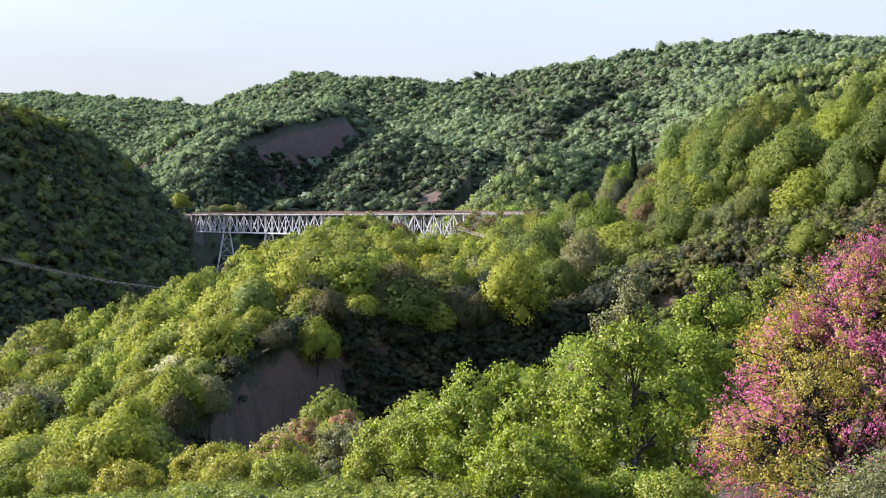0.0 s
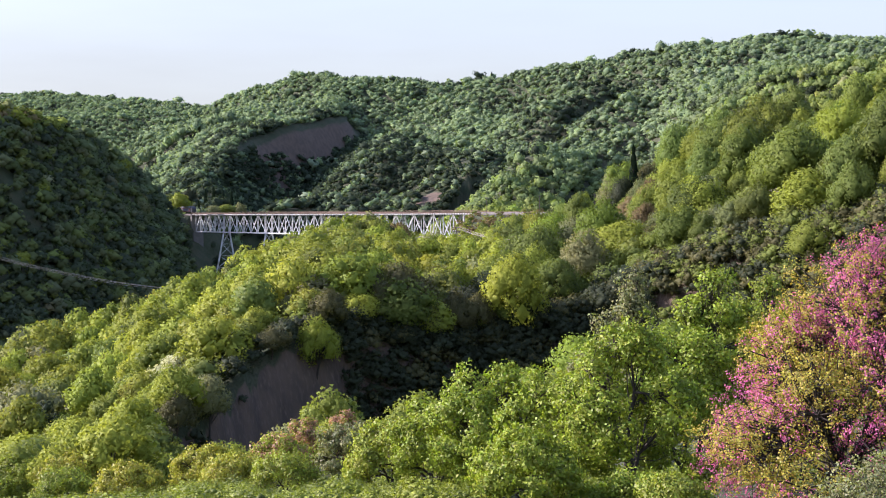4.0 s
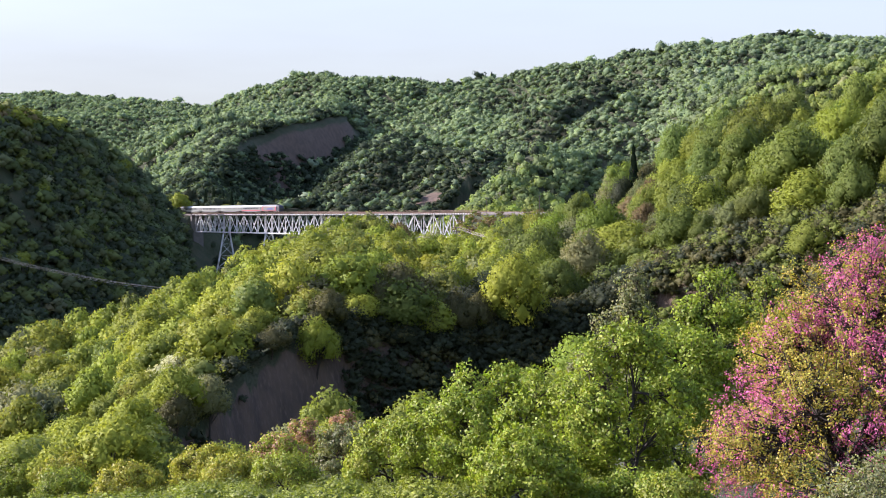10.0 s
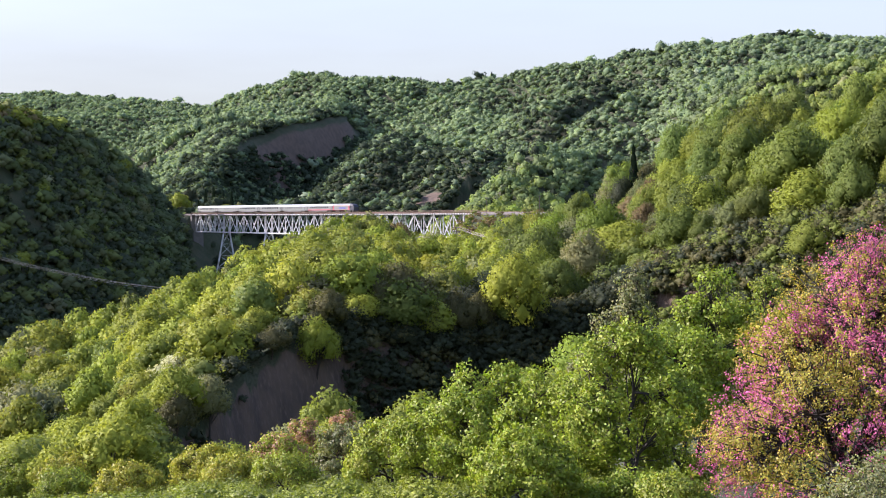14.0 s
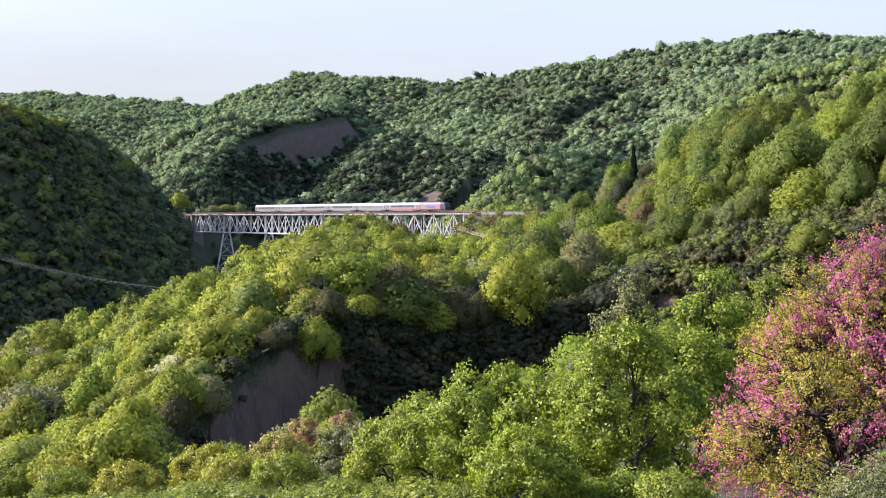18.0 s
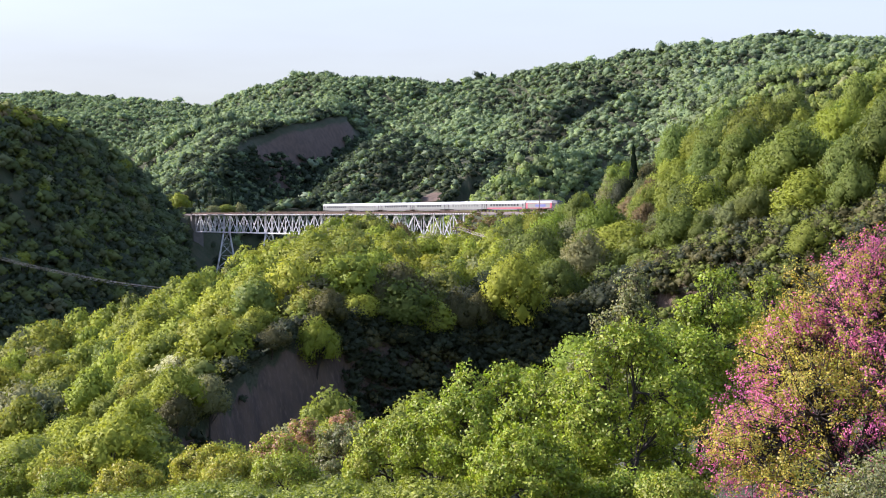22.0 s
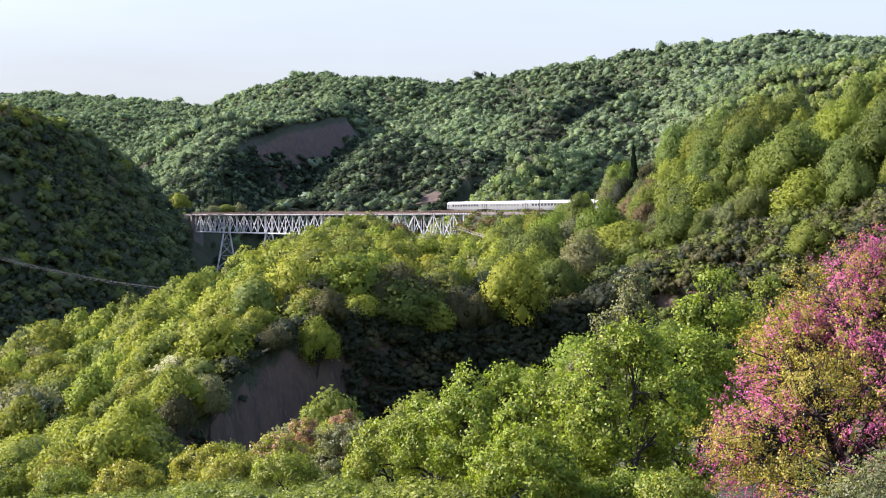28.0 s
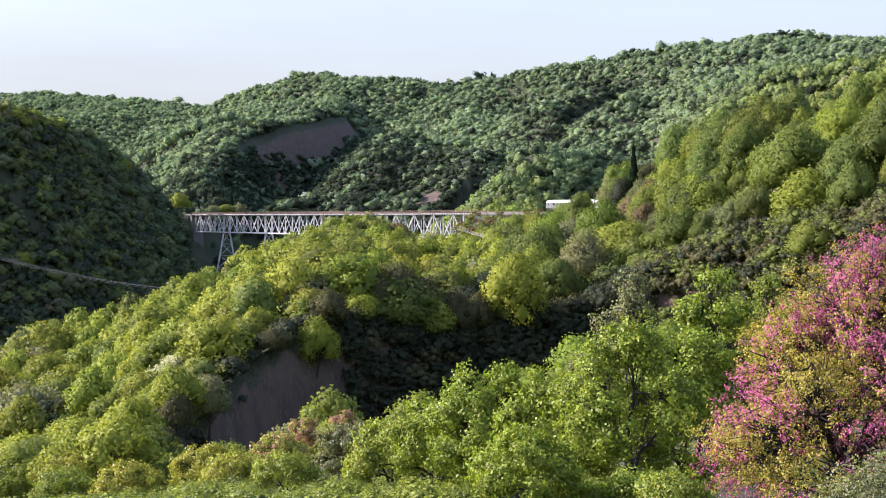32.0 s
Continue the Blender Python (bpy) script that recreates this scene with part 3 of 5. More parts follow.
def woods(name, label, rng, y0, y1, gap, form, leaf, tall, mat, fat=1.0, where=None, swell=(0.12, 0.22), round_off=0.3, rooted=0.1):
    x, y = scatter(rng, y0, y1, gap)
    if where:
        x, y = x[where(x, y)], y[where(x, y)]
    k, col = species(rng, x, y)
    z = height(x, y)
    forms = []
    for _ in range(10):
        forms.append(leafy_crown(rng, *form, leaf, rng.uniform(0.4, 0.5), swell, 0.45 if round_off > 0.4 else 0.55, round_off, 0.9 if round_off > 0.4 else 0.72))
    pick = rng.randint(0, 10, len(x))
    h = tall * np.where(rng.uniform(size=len(x)) < 0.3, rng.uniform(1.15, 1.5, len(x)), rng.uniform(0.6, 1.0, len(x))) * np.where((k == 4) & (y < 760), 0.85, 1.0)
    h = h * np.where((y > 900) & (rng.uniform(size=len(x)) < 0.02), 1.6, 1.0)
    line = (y > 280) & (y < 480) & (x > 0.062 * y) & (x < 0.128 * y) & (np.abs(x - 0.1 * y) > 0.01 * y)
    h = np.where(line, np.minimum(h, np.maximum((51.8 - z) / 1.15, 1.5)), h)
    clear = (y > 250) & (y < 352) & (np.abs(x - 0.1404 * y) < 0.012 * y)
    h = np.where(clear, np.minimum(h, np.maximum(50 + 0.025 * y - z, 2.5)), h)
    dip = (y > 380) & (y < 520) & (x > -0.022 * y) & (x < 0.028 * y)
    h = np.where(dip, np.minimum(h, np.maximum(43.2 - z, 3.0)), h)
    wd = h * rng.uniform(0.85, 1.2, len(x)) * fat
    a = rng.uniform(0, 6.28, len(x))
    vs, ts, ns, fs, total = [], [], [], [], 0
    for i in range(10):
        j = np.where(pick == i)[0]
        f, q = forms[i][0][None], forms[i][1][None]
        ca, sa = np.cos(a[j])[:, None], np.sin(a[j])[:, None]
        v = np.stack([(f[..., 0] * ca - f[..., 1] * sa) * wd[j, None] + x[j, None],
                      (f[..., 0] * sa + f[..., 1] * ca) * wd[j, None] + y[j, None],
                      f[..., 2] * h[j, None] + z[j, None] + rooted * h[j, None]], 2)
        vs.append(v.reshape(-1, 3))
        ns.append(np.stack([q[..., 0] * ca - q[..., 1] * sa, q[..., 0] * sa + q[..., 1] * ca, q[..., 2] + 0 * ca], 2).reshape(-1, 3))
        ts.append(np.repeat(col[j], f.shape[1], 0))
        fs.append((forms[i][2][None] + (total + np.arange(len(j)) * f.shape[1])[:, None, None]).reshape(-1, 3))
        total += len(j) * f.shape[1]
    v = np.concatenate(vs)
    me = mesh_from(name, v, np.concatenate(fs), mat, np.concatenate(ts), np.concatenate(ns))
    return tagged(new(name, me), label, "woodland", kind="stuff")


WOODS_RNG = np.random.RandomState(7)
BIG = (0.17, 0.29)
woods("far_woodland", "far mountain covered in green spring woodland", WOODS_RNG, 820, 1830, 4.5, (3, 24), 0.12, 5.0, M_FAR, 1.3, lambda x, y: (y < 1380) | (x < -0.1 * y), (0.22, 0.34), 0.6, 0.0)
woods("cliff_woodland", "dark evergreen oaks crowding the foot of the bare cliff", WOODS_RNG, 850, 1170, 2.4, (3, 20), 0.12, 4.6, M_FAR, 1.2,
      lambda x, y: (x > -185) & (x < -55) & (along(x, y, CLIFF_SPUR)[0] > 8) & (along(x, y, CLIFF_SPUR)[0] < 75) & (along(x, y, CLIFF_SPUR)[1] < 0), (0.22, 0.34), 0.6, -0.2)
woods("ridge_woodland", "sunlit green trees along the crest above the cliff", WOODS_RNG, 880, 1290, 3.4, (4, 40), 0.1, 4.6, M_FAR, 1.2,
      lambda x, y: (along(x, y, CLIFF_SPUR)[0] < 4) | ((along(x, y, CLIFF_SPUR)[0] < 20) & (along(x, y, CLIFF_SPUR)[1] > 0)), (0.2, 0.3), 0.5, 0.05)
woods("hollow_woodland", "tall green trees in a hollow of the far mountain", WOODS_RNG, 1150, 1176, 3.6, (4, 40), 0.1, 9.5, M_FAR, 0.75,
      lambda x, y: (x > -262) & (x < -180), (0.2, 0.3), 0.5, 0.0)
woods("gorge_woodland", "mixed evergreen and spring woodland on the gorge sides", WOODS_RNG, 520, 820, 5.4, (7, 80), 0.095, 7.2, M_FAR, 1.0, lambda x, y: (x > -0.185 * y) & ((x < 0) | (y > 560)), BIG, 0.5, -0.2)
woods("gorge_side_woodland", "woodland on the steep gorge side, shade put into its leaf colours", WOODS_RNG, 470, 790, 3.0, (5, 44), 0.09, 6.2, M_FAR, 1.2, lambda x, y: x < -0.185 * y, BIG, 0.5, -0.1)
woods("spur_woodland", "dense bright green spring woodland on the spur", WOODS_RNG, 265, 520, 5.6, (14, 540), 0.044, 7.0, M_MID, 0.95, lambda x, y: x < 0.05 * y)
woods("shelf_woodland", "yellow-green spring trees on the near shelf", WOODS_RNG, 178, 265, 6.0, (20, 1500), 0.031, 7.0, M_MID, 1.0, lambda x, y: x < 0.05 * y)
woods("hill_woodland", "large rounded spring-green trees on the eastern hillside", WOODS_RNG, 178, 520, 8.4, (26, 3100), 0.021, 9.2, M_MID, 0.86, lambda x, y: (x >= 0.05 * y) & (y < 330 + 0.9 * np.maximum(150 - x, 0)))
woods("hill_understorey", "green bushes filling the gaps between the trees", WOODS_RNG, 176, 300, 4.6, (7, 260), 0.042, 3.6, M_MID, 1.4, None, (0.17, 0.28))


# ---- single trees ----
def tubes(segs, sides=6):
    """Tapered limbs from rows of (from, to, radius, radius)."""
    a = np.array([q[0] for q in segs], float)
    b = np.array([q[1] for q in segs], float)
    ra, rb = np.array([q[2] for q in segs]), np.array([q[3] for q in segs])
    w = b - a
    w /= np.maximum(np.linalg.norm(w, axis=1, keepdims=True), 1e-6)
    ref = np.where(np.abs(w[:, 2:3]) < 0.9, (0, 0, 1.0), (1.0, 0, 0))
    u = np.cross(w, ref)
    u /= np.linalg.norm(u, axis=1, keepdims=True)
    v = np.cross(w, u)
    t = np.arange(sides) * 6.2832 / sides
    ring = u[:, None] * np.cos(t)[None, :, None] + v[:, None] * np.sin(t)[None, :, None]
    va = a[:, None] + ring * ra[:, None, None]
    vb = b[:, None] + w[:, None] * rb[:, None, None] * 0.3 + ring * rb[:, None, None]
    verts = np.concatenate([va, vb], 1).reshape(-1, 3)
    i = np.arange(sides)
    one = np.stack([i, (i + 1) % sides, (i + 1) % sides + sides, i + sides], 1)
    faces = (one[None] + (np.arange(len(segs)) * 2 * sides)[:, None, None]).reshape(-1, 4)
    return verts, faces


def grow(rng, start, way, length, r0, r1, bits, bend, lift):
    """A wandering limb: its segments and its joints with directions."""
    segs, joints = [], []
    p, d = np.array(start, float), np.array(way, float)
    d /= np.linalg.norm(d)
    for i in range(bits):
        d = d + rng.normal(0, bend, 3) + (0, 0, lift)
        d /= np.linalg.norm(d)
        q = p + d * length / bits
        segs.append((p, q, r0 + (r1 - r0) * i / bits, r0 + (r1 - r0) * (i + 1) / bits))
        joints.append((q, d))
        p = q
    return segs, joints


def fork(rng, d, open_by):
    """A direction that leaves d by about that much."""
    v = np.cross(d, rng.normal(size=3))
    v /= np.linalg.norm(v)
    o = d * math.cos(open_by) + v * math.sin(open_by)
    return o / np.linalg.norm(o)


def leaf_quads(rng, p, out, size, slim=0.62):
    """Diamond leaves at the places p, turned every way but mostly facing out; corners, faces and soft normals."""
    n = len(p)
    nn = rng.normal(size=(n, 3))
    nn /= np.linalg.norm(nn, axis=1, keepdims=True)
    nn *= np.where((nn * out).sum(1, keepdims=True) < -0.2, -1.0, 1.0)
    nn = nn + 0.5 * out
    nn /= np.linalg.norm(nn, axis=1, keepdims=True)
    u = np.cross(nn, rng.normal(size=(n, 3)))
    u /= np.linalg.norm(u, axis=1, keepdims=True)
    v = np.cross(nn, u)
    s = (size * rng.uniform(0.6, 1.3, n))[:, None]
    fold = nn * s * 0.25
    q = np.stack([p - u * s, p - v * s * slim + fold, p + u * s, p + v * s * slim + fold], 1)
    soft = nn * 1.1 + 0.75 * out
    soft /= np.linalg.norm(soft, axis=1, keepdims=True)
    return q.reshape(-1, 3), np.arange(4 * n).reshape(-1, 4), np.repeat(soft, 4, 0)


def broadleaf(rng, tall, spread, limbs, sprays, leaves, size, fork_at=0.25, puff=0.12, lean=(0, 0), low=-0.1, shift=(0, 0), under=-0.5, taper=0.2, bough=(0.26, 0.4), even=0.15):
    """A full tree in metres: trunk segments, a list of limbs, twig segments, leaf places, each leaf's way out and its spray.
    Every limb bears one bough; twigs fill the bough and end in leaf sprays."""
    trunk, joints = grow(rng, (0, 0, -0.6), (lean[0], lean[1], 1), tall * fork_at + 0.6, tall * 0.024, tall * 0.018, 4, 0.05, 0.02)
    d = unit(sphere_points(limbs, under) + rng.normal(0, 0.16, (limbs, 3)))
    r = rng.uniform(*bough, limbs) * spread
    rz = np.minimum(r, tall * 0.26)
    mid = np.array((shift[0], shift[1], tall * (low + 1) / 2))
    reach = np.maximum(np.array((spread, spread, tall * (1 - low) / 2)) - np.stack([r, r, rz], 1) * 0.95, 0.05)
    reach[:, :2] *= 1 - taper * d[:, 2:]
    c = d * reach * rng.uniform(1 - even, 1 + even * 0.6, (limbs, 1)) + mid
    limb_list, twigs, tips, ways, forks = [], [], [], [], []
    for i in np.argsort(np.arange(limbs) % 4, kind="stable"):
        start, thick = joints[-1 - i % 3][0], tall * 0.013
        if i % 4 and forks:
            near = min(forks, key=lambda q: np.linalg.norm(q - c[i]))
            start, thick = near, tall * 0.008
        way = c[i] - start
        n = max(np.linalg.norm(way), 0.05)
        segs, js = grow(rng, start, way / n + np.array((0, 0, 0.2)), n * 0.35, thick, thick * 0.8, 3, 0.1, 0.0)
        for j in range(3):
            a = js[-1][0]
            step = (c[i] - a) / (3 - j) + rng.normal(0, n * 0.03, 3)
            segs.append((a, a + step, thick * (0.8 - 0.15 * j), thick * (0.65 - 0.15 * j)))
            js.append((a + step, step / np.linalg.norm(step)))
        if i % 4 == 0:
            forks += [q for q, _ in js[1:5]]
        limb_list.append(segs)
        for _ in range(int(sprays * 24)):
            o = unit(rng.normal(size=3) + 0.5 * d[i])
            tip = c[i] + o * np.array((r[i], r[i], rz[i])) * rng.uniform(0.45, 1.08)
            a = js[rng.randint(2, 6)][0]
            m = a * 0.45 + tip * 0.55 + rng.normal(0, r[i] * 0.12, 3)
            twigs += [(a, m, tall * 0.0035, tall * 0.002), (m, tip, tall * 0.002, tall * 0.0008)]
            tips += [tip, tip * 0.6 + m * 0.4]
            ways += [o, o]
    tips, ways = np.array(tips), np.array(ways)
    n = len(tips) * 3
    tuft = np.repeat(tips, 3, 0) + rng.normal(0, puff, (n, 3)) * (1, 1, 0.8)
    pick = rng.randint(0, n, leaves)
    off = rng.normal(0, size * 1.3, (leaves, 3))
    p = tuft[pick] + off
    out = unit(unit(off) * 0.6 + 0.5 * ways[pick // 3] + 0.5 * unit(p - mid))
    return trunk, limb_list, twigs, p, out, pick


def full_tree(name, label, category, x, y, rng, hue, tall, spread, limbs=6, sprays=2, leaves=9000, size=0.09, sink=0.0, hues=None, **more):
    """A near tree with its own branches and leaves, rooted in the ground at (x, y)."""
    root = new(name)
    root.location = (x, y, float(height(np.array([x]), np.array([y]))[0]) - sink)
    trunk, limb_list, twigs, p, out, pick = broadleaf(rng, tall, spread, limbs * 2, sprays * 0.6, leaves, size, **more)
    part("trunk", mesh_from("trunk", *tubes(trunk, 9), M_BARK), None, root)
    for segs in limb_list:
        part("limb", mesh_from("limb", *tubes(segs, 6), M_BARK), None, root)
    part("branching", mesh_from("branching", *tubes(twigs, 4), M_BARK), None, root)
    col = np.array(hue)[None] * rng.uniform(0.75, 1.25, (int(pick.max()) + 1, 1))[pick] * rng.uniform(0.9, 1.1, (leaves, 3))
    if hues is not None:
        h2, share = hues
        swap = (rng.uniform(size=int(pick.max()) + 1) < share)[pick]
        col[swap] = np.array(h2) * rng.uniform(0.7, 1.3, (int(swap.sum()), 1))
    v, f, q = leaf_quads(rng, p, out, size)
    part("crown", mesh_from("crown", v, f, M_LEAF, np.repeat(col, 4, 0), q), None, root)
    return tagged(root, label, category)


FORMS = {}


def small_form(rng, hue, detail):
    """Shared trunk and crown for trees of one hue, one unit tall."""
    key = (hue, detail, rng.randint(0, 3))
    if key not in FORMS:
        r = np.random.RandomState(len(FORMS) + 40)
        v, q, f = leafy_crown(r, *{"fine": (30, 3600, 0.022), "plain": (20, 1700, 0.03)}[detail])
        v[:, 2] = v[:, 2] * 0.93 + 0.07
        col = np.tile(np.array(hue), (len(v), 1))
        crown = mesh_from("crown", v, f, M_MID, col, q)
        t1, js = grow(r, (0, 0, -0.12), (0.05, 0, 1), 0.45, 0.03, 0.02, 3, 0.08, 0)
        segs = list(t1)
        for i in range(6):
            q, dd = js[1 + i % 2]
            segs += grow(r, q, fork(r, dd, r.uniform(0.4, 0.9)), 0.42, 0.013, 0.004, 3, 0.12, 0.1)[0]
        FORMS[key] = (mesh_from("trunk", *tubes(segs, 5), M_BARK), crown)
    return FORMS[key]


TAKEN = []


def small_tree(rng, name, label, category, x, y, tall, wide, hue, detail="plain", group=""):
    trunk, crown = small_form(rng, hue, detail)
    root = new(name)
    root.matrix_world = Matrix.Translation((x, y, float(height(np.array([x]), np.array([y]))[0]) - 0.1)) @ pose(0, 0, 0, 0, 0, rng.uniform(0, 360)) @ Matrix.Diagonal((wide, wide, tall, 1))
    part("trunk", trunk, None, root)
    part("crown", crown, None, root)
    TAKEN.append((x, y, wide * 0.42))
    return tagged(root, label, category, group)


ONE = np.random.RandomState(11)
SINGLES = [(-2.6, 211.0, 8.5, 7.0, 8), (2.0, 213.0, 9.0, 6.5, 8), (5.6, 213.5, 8.0, 6.0, 8), (-9.8, 209.0, 8.5, 6.5, 8), (-16.5, 197.0, 7.0, 6.0, 8),
    (-36.0, 440.0, 8.5, 8.0, 4), (-30.0, 446.0, 9.5, 8.0, 4), (-24.0, 450.0, 9.0, 8.5, 4), (-18.0, 455.0, 8.0, 8.0, 4), (-27.0, 436.0, 7.5, 7.0, 4), (-42.0, 432.0, 7.5, 7.0, 2),
    (-124.0, 1345.0, 10.0, 9.0, 2), (-117.0, 1338.0, 11.5, 9.5, 2), (-110.0, 1330.0, 9.0, 8.0, 0), (-528.0, 1795.0, 9.0, 10.0, 3), (-515.0, 1792.0, 7.0, 9.0, 3), (-496.0, 1790.0, 8.0, 11.0, 3), (-484.0, 1780.0, 9.0, 13.0, 3),
    (46.2, 350.0, 12.0, 6.5, 4), (53.0, 352.0, 11.0, 8.0, 8), (56.5, 356.0, 10.0, 8.0, 8), (42.5, 305.0, 8.0, 7.0, 6), (46.5, 300.0, 8.5, 7.5, 6), (44.8, 288.0, 8.0, 7.0, 8),
    (11.1, 214.0, 13.0, 10.3, 1), (-6.5, 212.0, 11.6, 10.8, 8), (-1.4, 238.0, 10.4, 6.8, 8),
    (1.5, 230.0, 12.7, 8.5, 0), (-23.7, 187.0, 3.8, 5.3, 8), (-12.2, 204.0, 5.2, 6.7, 1),
    (-18.0, 193.0, 8.3, 6.3, 1), (44.1, 227.0, 9.0, 12.1, 0), (47.8, 212.0, 6.6, 8.7, 2),
    (53.6, 199.0, 8.8, 10.6, 0), (34.0, 254.0, 9.7, 13.0, 0), (47.5, 460.0, 10.7, 6.8, 0),
    (39.2, 250.0, 5.3, 6.1, 8), (32.0, 300.0, 9.3, 8.6, 1), (71.0, 250.0, 7.5, 4.0, 7),
    (63.8, 214.0, 3.9, 5.2, 0), (-29.2, 169.0, 7.4, 6.2, 5), (-32.0, 162.0, 6.0, 5.0, 8),
    (-17.9, 112.0, 5.9, 5.1, 2), (-31.6, 142.0, 4.9, 6.4, 1), (-45.6, 165.0, 6.8, 6.7, 0),
    (-46.5, 150.0, 7.2, 7.4, 1), (18.8, 225.0, 10.0, 8.3, 2), (30.0, 235.0, 6.7, 6.7, 3),
    (51.9, 190.0, 6.9, 7.8, 3), (53.7, 175.0, 8.9, 7.9, 1), (55.1, 318.0, 8.7, 11.7, 0),
    (45.8, 365.0, 12.9, 8.9, 5), (54.4, 360.0, 5.8, 7.4, 8), (64.9, 560.0, 13.0, 9.2, 5),
    (58.9, 274.0, 8.2, 11.2, 2), (66.2, 258.0, 7.8, 10.5, 0), (75.8, 254.0, 8.6, 11.4, 2),
    (-149.3, 772.0, 13.0, 12.6, 0), (-160.3, 795.0, 13.0, 11.7, 2), (-155.3, 830.0, 13.0, 10.2, 4),
    (-134.0, 792.0, 8.3, 10.4, 5), (-128.7, 800.0, 7.5, 11.8, 3), (-121.2, 810.0, 11.8, 7.9, 5),
    (-153.5, 690.0, 8.8, 8.5, 5), (-167.7, 539.5, 7.7, 8.5, 0), (-161.5, 652.5, 6.4, 7.1, 5),
    (-165.2, 697.0, 8.9, 9.9, 0), (-156.4, 705.5, 6.3, 7.1, 5), (-171.9, 582.0, 6.5, 7.3, 0)]
GOLD = (0.29, 0.28, 0.042)
UMBER = (0.10, 0.098, 0.042)
WORDS = {UMBER: "dark brown-tinged", SPRING: "fresh green", LIME: "yellow-green", MID: "mid-green", OAK: "green", EVER_SHADE: "dark evergreen", OLIVE: "pale olive-grey", RUSSET: "russet-brown", BLOSSOM: "white-blossomed"}
for x, y, tall, wide, hue in SINGLES:
    hue = (SPRING, LIME, MID, OAK, EVER_SHADE, OLIVE, RUSSET, BLOSSOM, UMBER)[hue]
    small_tree(ONE, "tree", WORDS[hue] + " rounded tree standing out on the wooded slope", "tree", x, y, tall, wide, hue, "fine")


def near_grove():
    """The trees of the shelf close by, each one a thing."""
    rng = np.random.RandomState(5)
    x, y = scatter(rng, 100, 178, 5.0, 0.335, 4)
    k, col = species(rng, x, y)
    for i in range(len(x)):
        if any(math.hypot(x[i] - a, y[i] - b) < r for a, b, r in TAKEN):
            continue
        hue = (SPRING, LIME, MID, OAK, EVER_SHADE, OLIVE, RUSSET, BLOSSOM)[k[i]]
        tall = rng.uniform(4.0, 7.2)
        small_tree(rng, "tree", WORDS[hue] + " leafy tree in the spring wood on the shelf", "tree", float(x[i]), float(y[i]), tall, tall * rng.uniform(0.85, 1.15), hue, "plain", "trees of the near shelf")


near_grove()

def spire(rng, tris, leaf):
    """A slim conifer crown one unit tall."""
    t = rng.uniform(0, 1, tris) ** 1.3
    a = rng.uniform(0, 6.28, tris)
    r = (0.5 - 0.48 * t) * np.minimum(1, 0.35 + t * 6) * rng.uniform(0.7, 1.08, tris) * (1 + 0.15 * np.sin(t * 40))
    d = np.stack([np.cos(a), np.sin(a), 0.35 + 0 * a], 1)
    p = np.stack([np.cos(a) * r, np.sin(a) * r, 0.04 + 0.95 * t], 1)
    n = d + rng.normal(0, 0.35, (tris, 3))
    n /= np.linalg.norm(n, axis=1, keepdims=True)
    up = np.tile((0.0, 0.0, 1.0), (tris, 1))
    u = np.cross(up, n)
    u /= np.linalg.norm(u, axis=1, keepdims=True)
    v = np.cross(n, u)
    s = leaf * rng.uniform(0.6, 1.3, tris)[:, None]
    tri = np.stack([p + v * s * (1, 1, 0.5), p - u * s - v * s * 0.3, p + u * s - v * s * 0.3], 1)
    return tri.reshape(-1, 3), np.repeat(n, 3, 0)


def conifers():
    rng = np.random.RandomState(91)
    v, q = spire(rng, 900, 0.07)
    crown = mesh_from("crown", v, np.arange(len(v)).reshape(-1, 3), M_FAR, np.tile((0.018, 0.028, 0.016), (len(v), 1)), q)
    stem = mesh_from("trunk", *tubes([((0, 0, -0.1), (0, 0, 0.5), 0.05, 0.03), ((0, 0, 0.5), (0, 0, 0.97), 0.03, 0.006)], 6), M_BARK)
    for x, y, tall, wide in CONIFERS:
        root = new("cypress" if y < 500 else "conifer")
        z = float(height(np.array([x]), np.array([y]))[0]) - 0.2
        root.matrix_world = Matrix.Translation((x, y, z)) @ Matrix.Diagonal((wide, wide, tall, 1))
        part("trunk", stem, None, root)
        part("crown", crown, None, root)
        tagged(root, "tall slim dark green " + root.name.split(".")[0] + " among the spring trees", "tree", "" if y < 500 else "conifers by the viaduct")


CONIFERS = [(49.1, 350.0, 18.2, 5.0), (-144.0, 800.0, 13.0, 4.6), (-142.1, 812.0, 14.0, 4.6),
    (-139.7, 826.0, 12.0, 4.4), (-135.3, 835.0, 11.0, 4.2), (-131.2, 842.0, 12.5, 4.4),
    (-126.1, 850.0, 12.0, 4.4), (-120.8, 860.0, 11.0, 4.2), (-115.8, 866.0, 11.5, 4.4),
    (-21.0, 1290.0, 9.0, 4.0), (-4.8, 1290.0, 8.5, 4.0), (45.2, 1260.0, 9.0, 4.0)]
conifers()


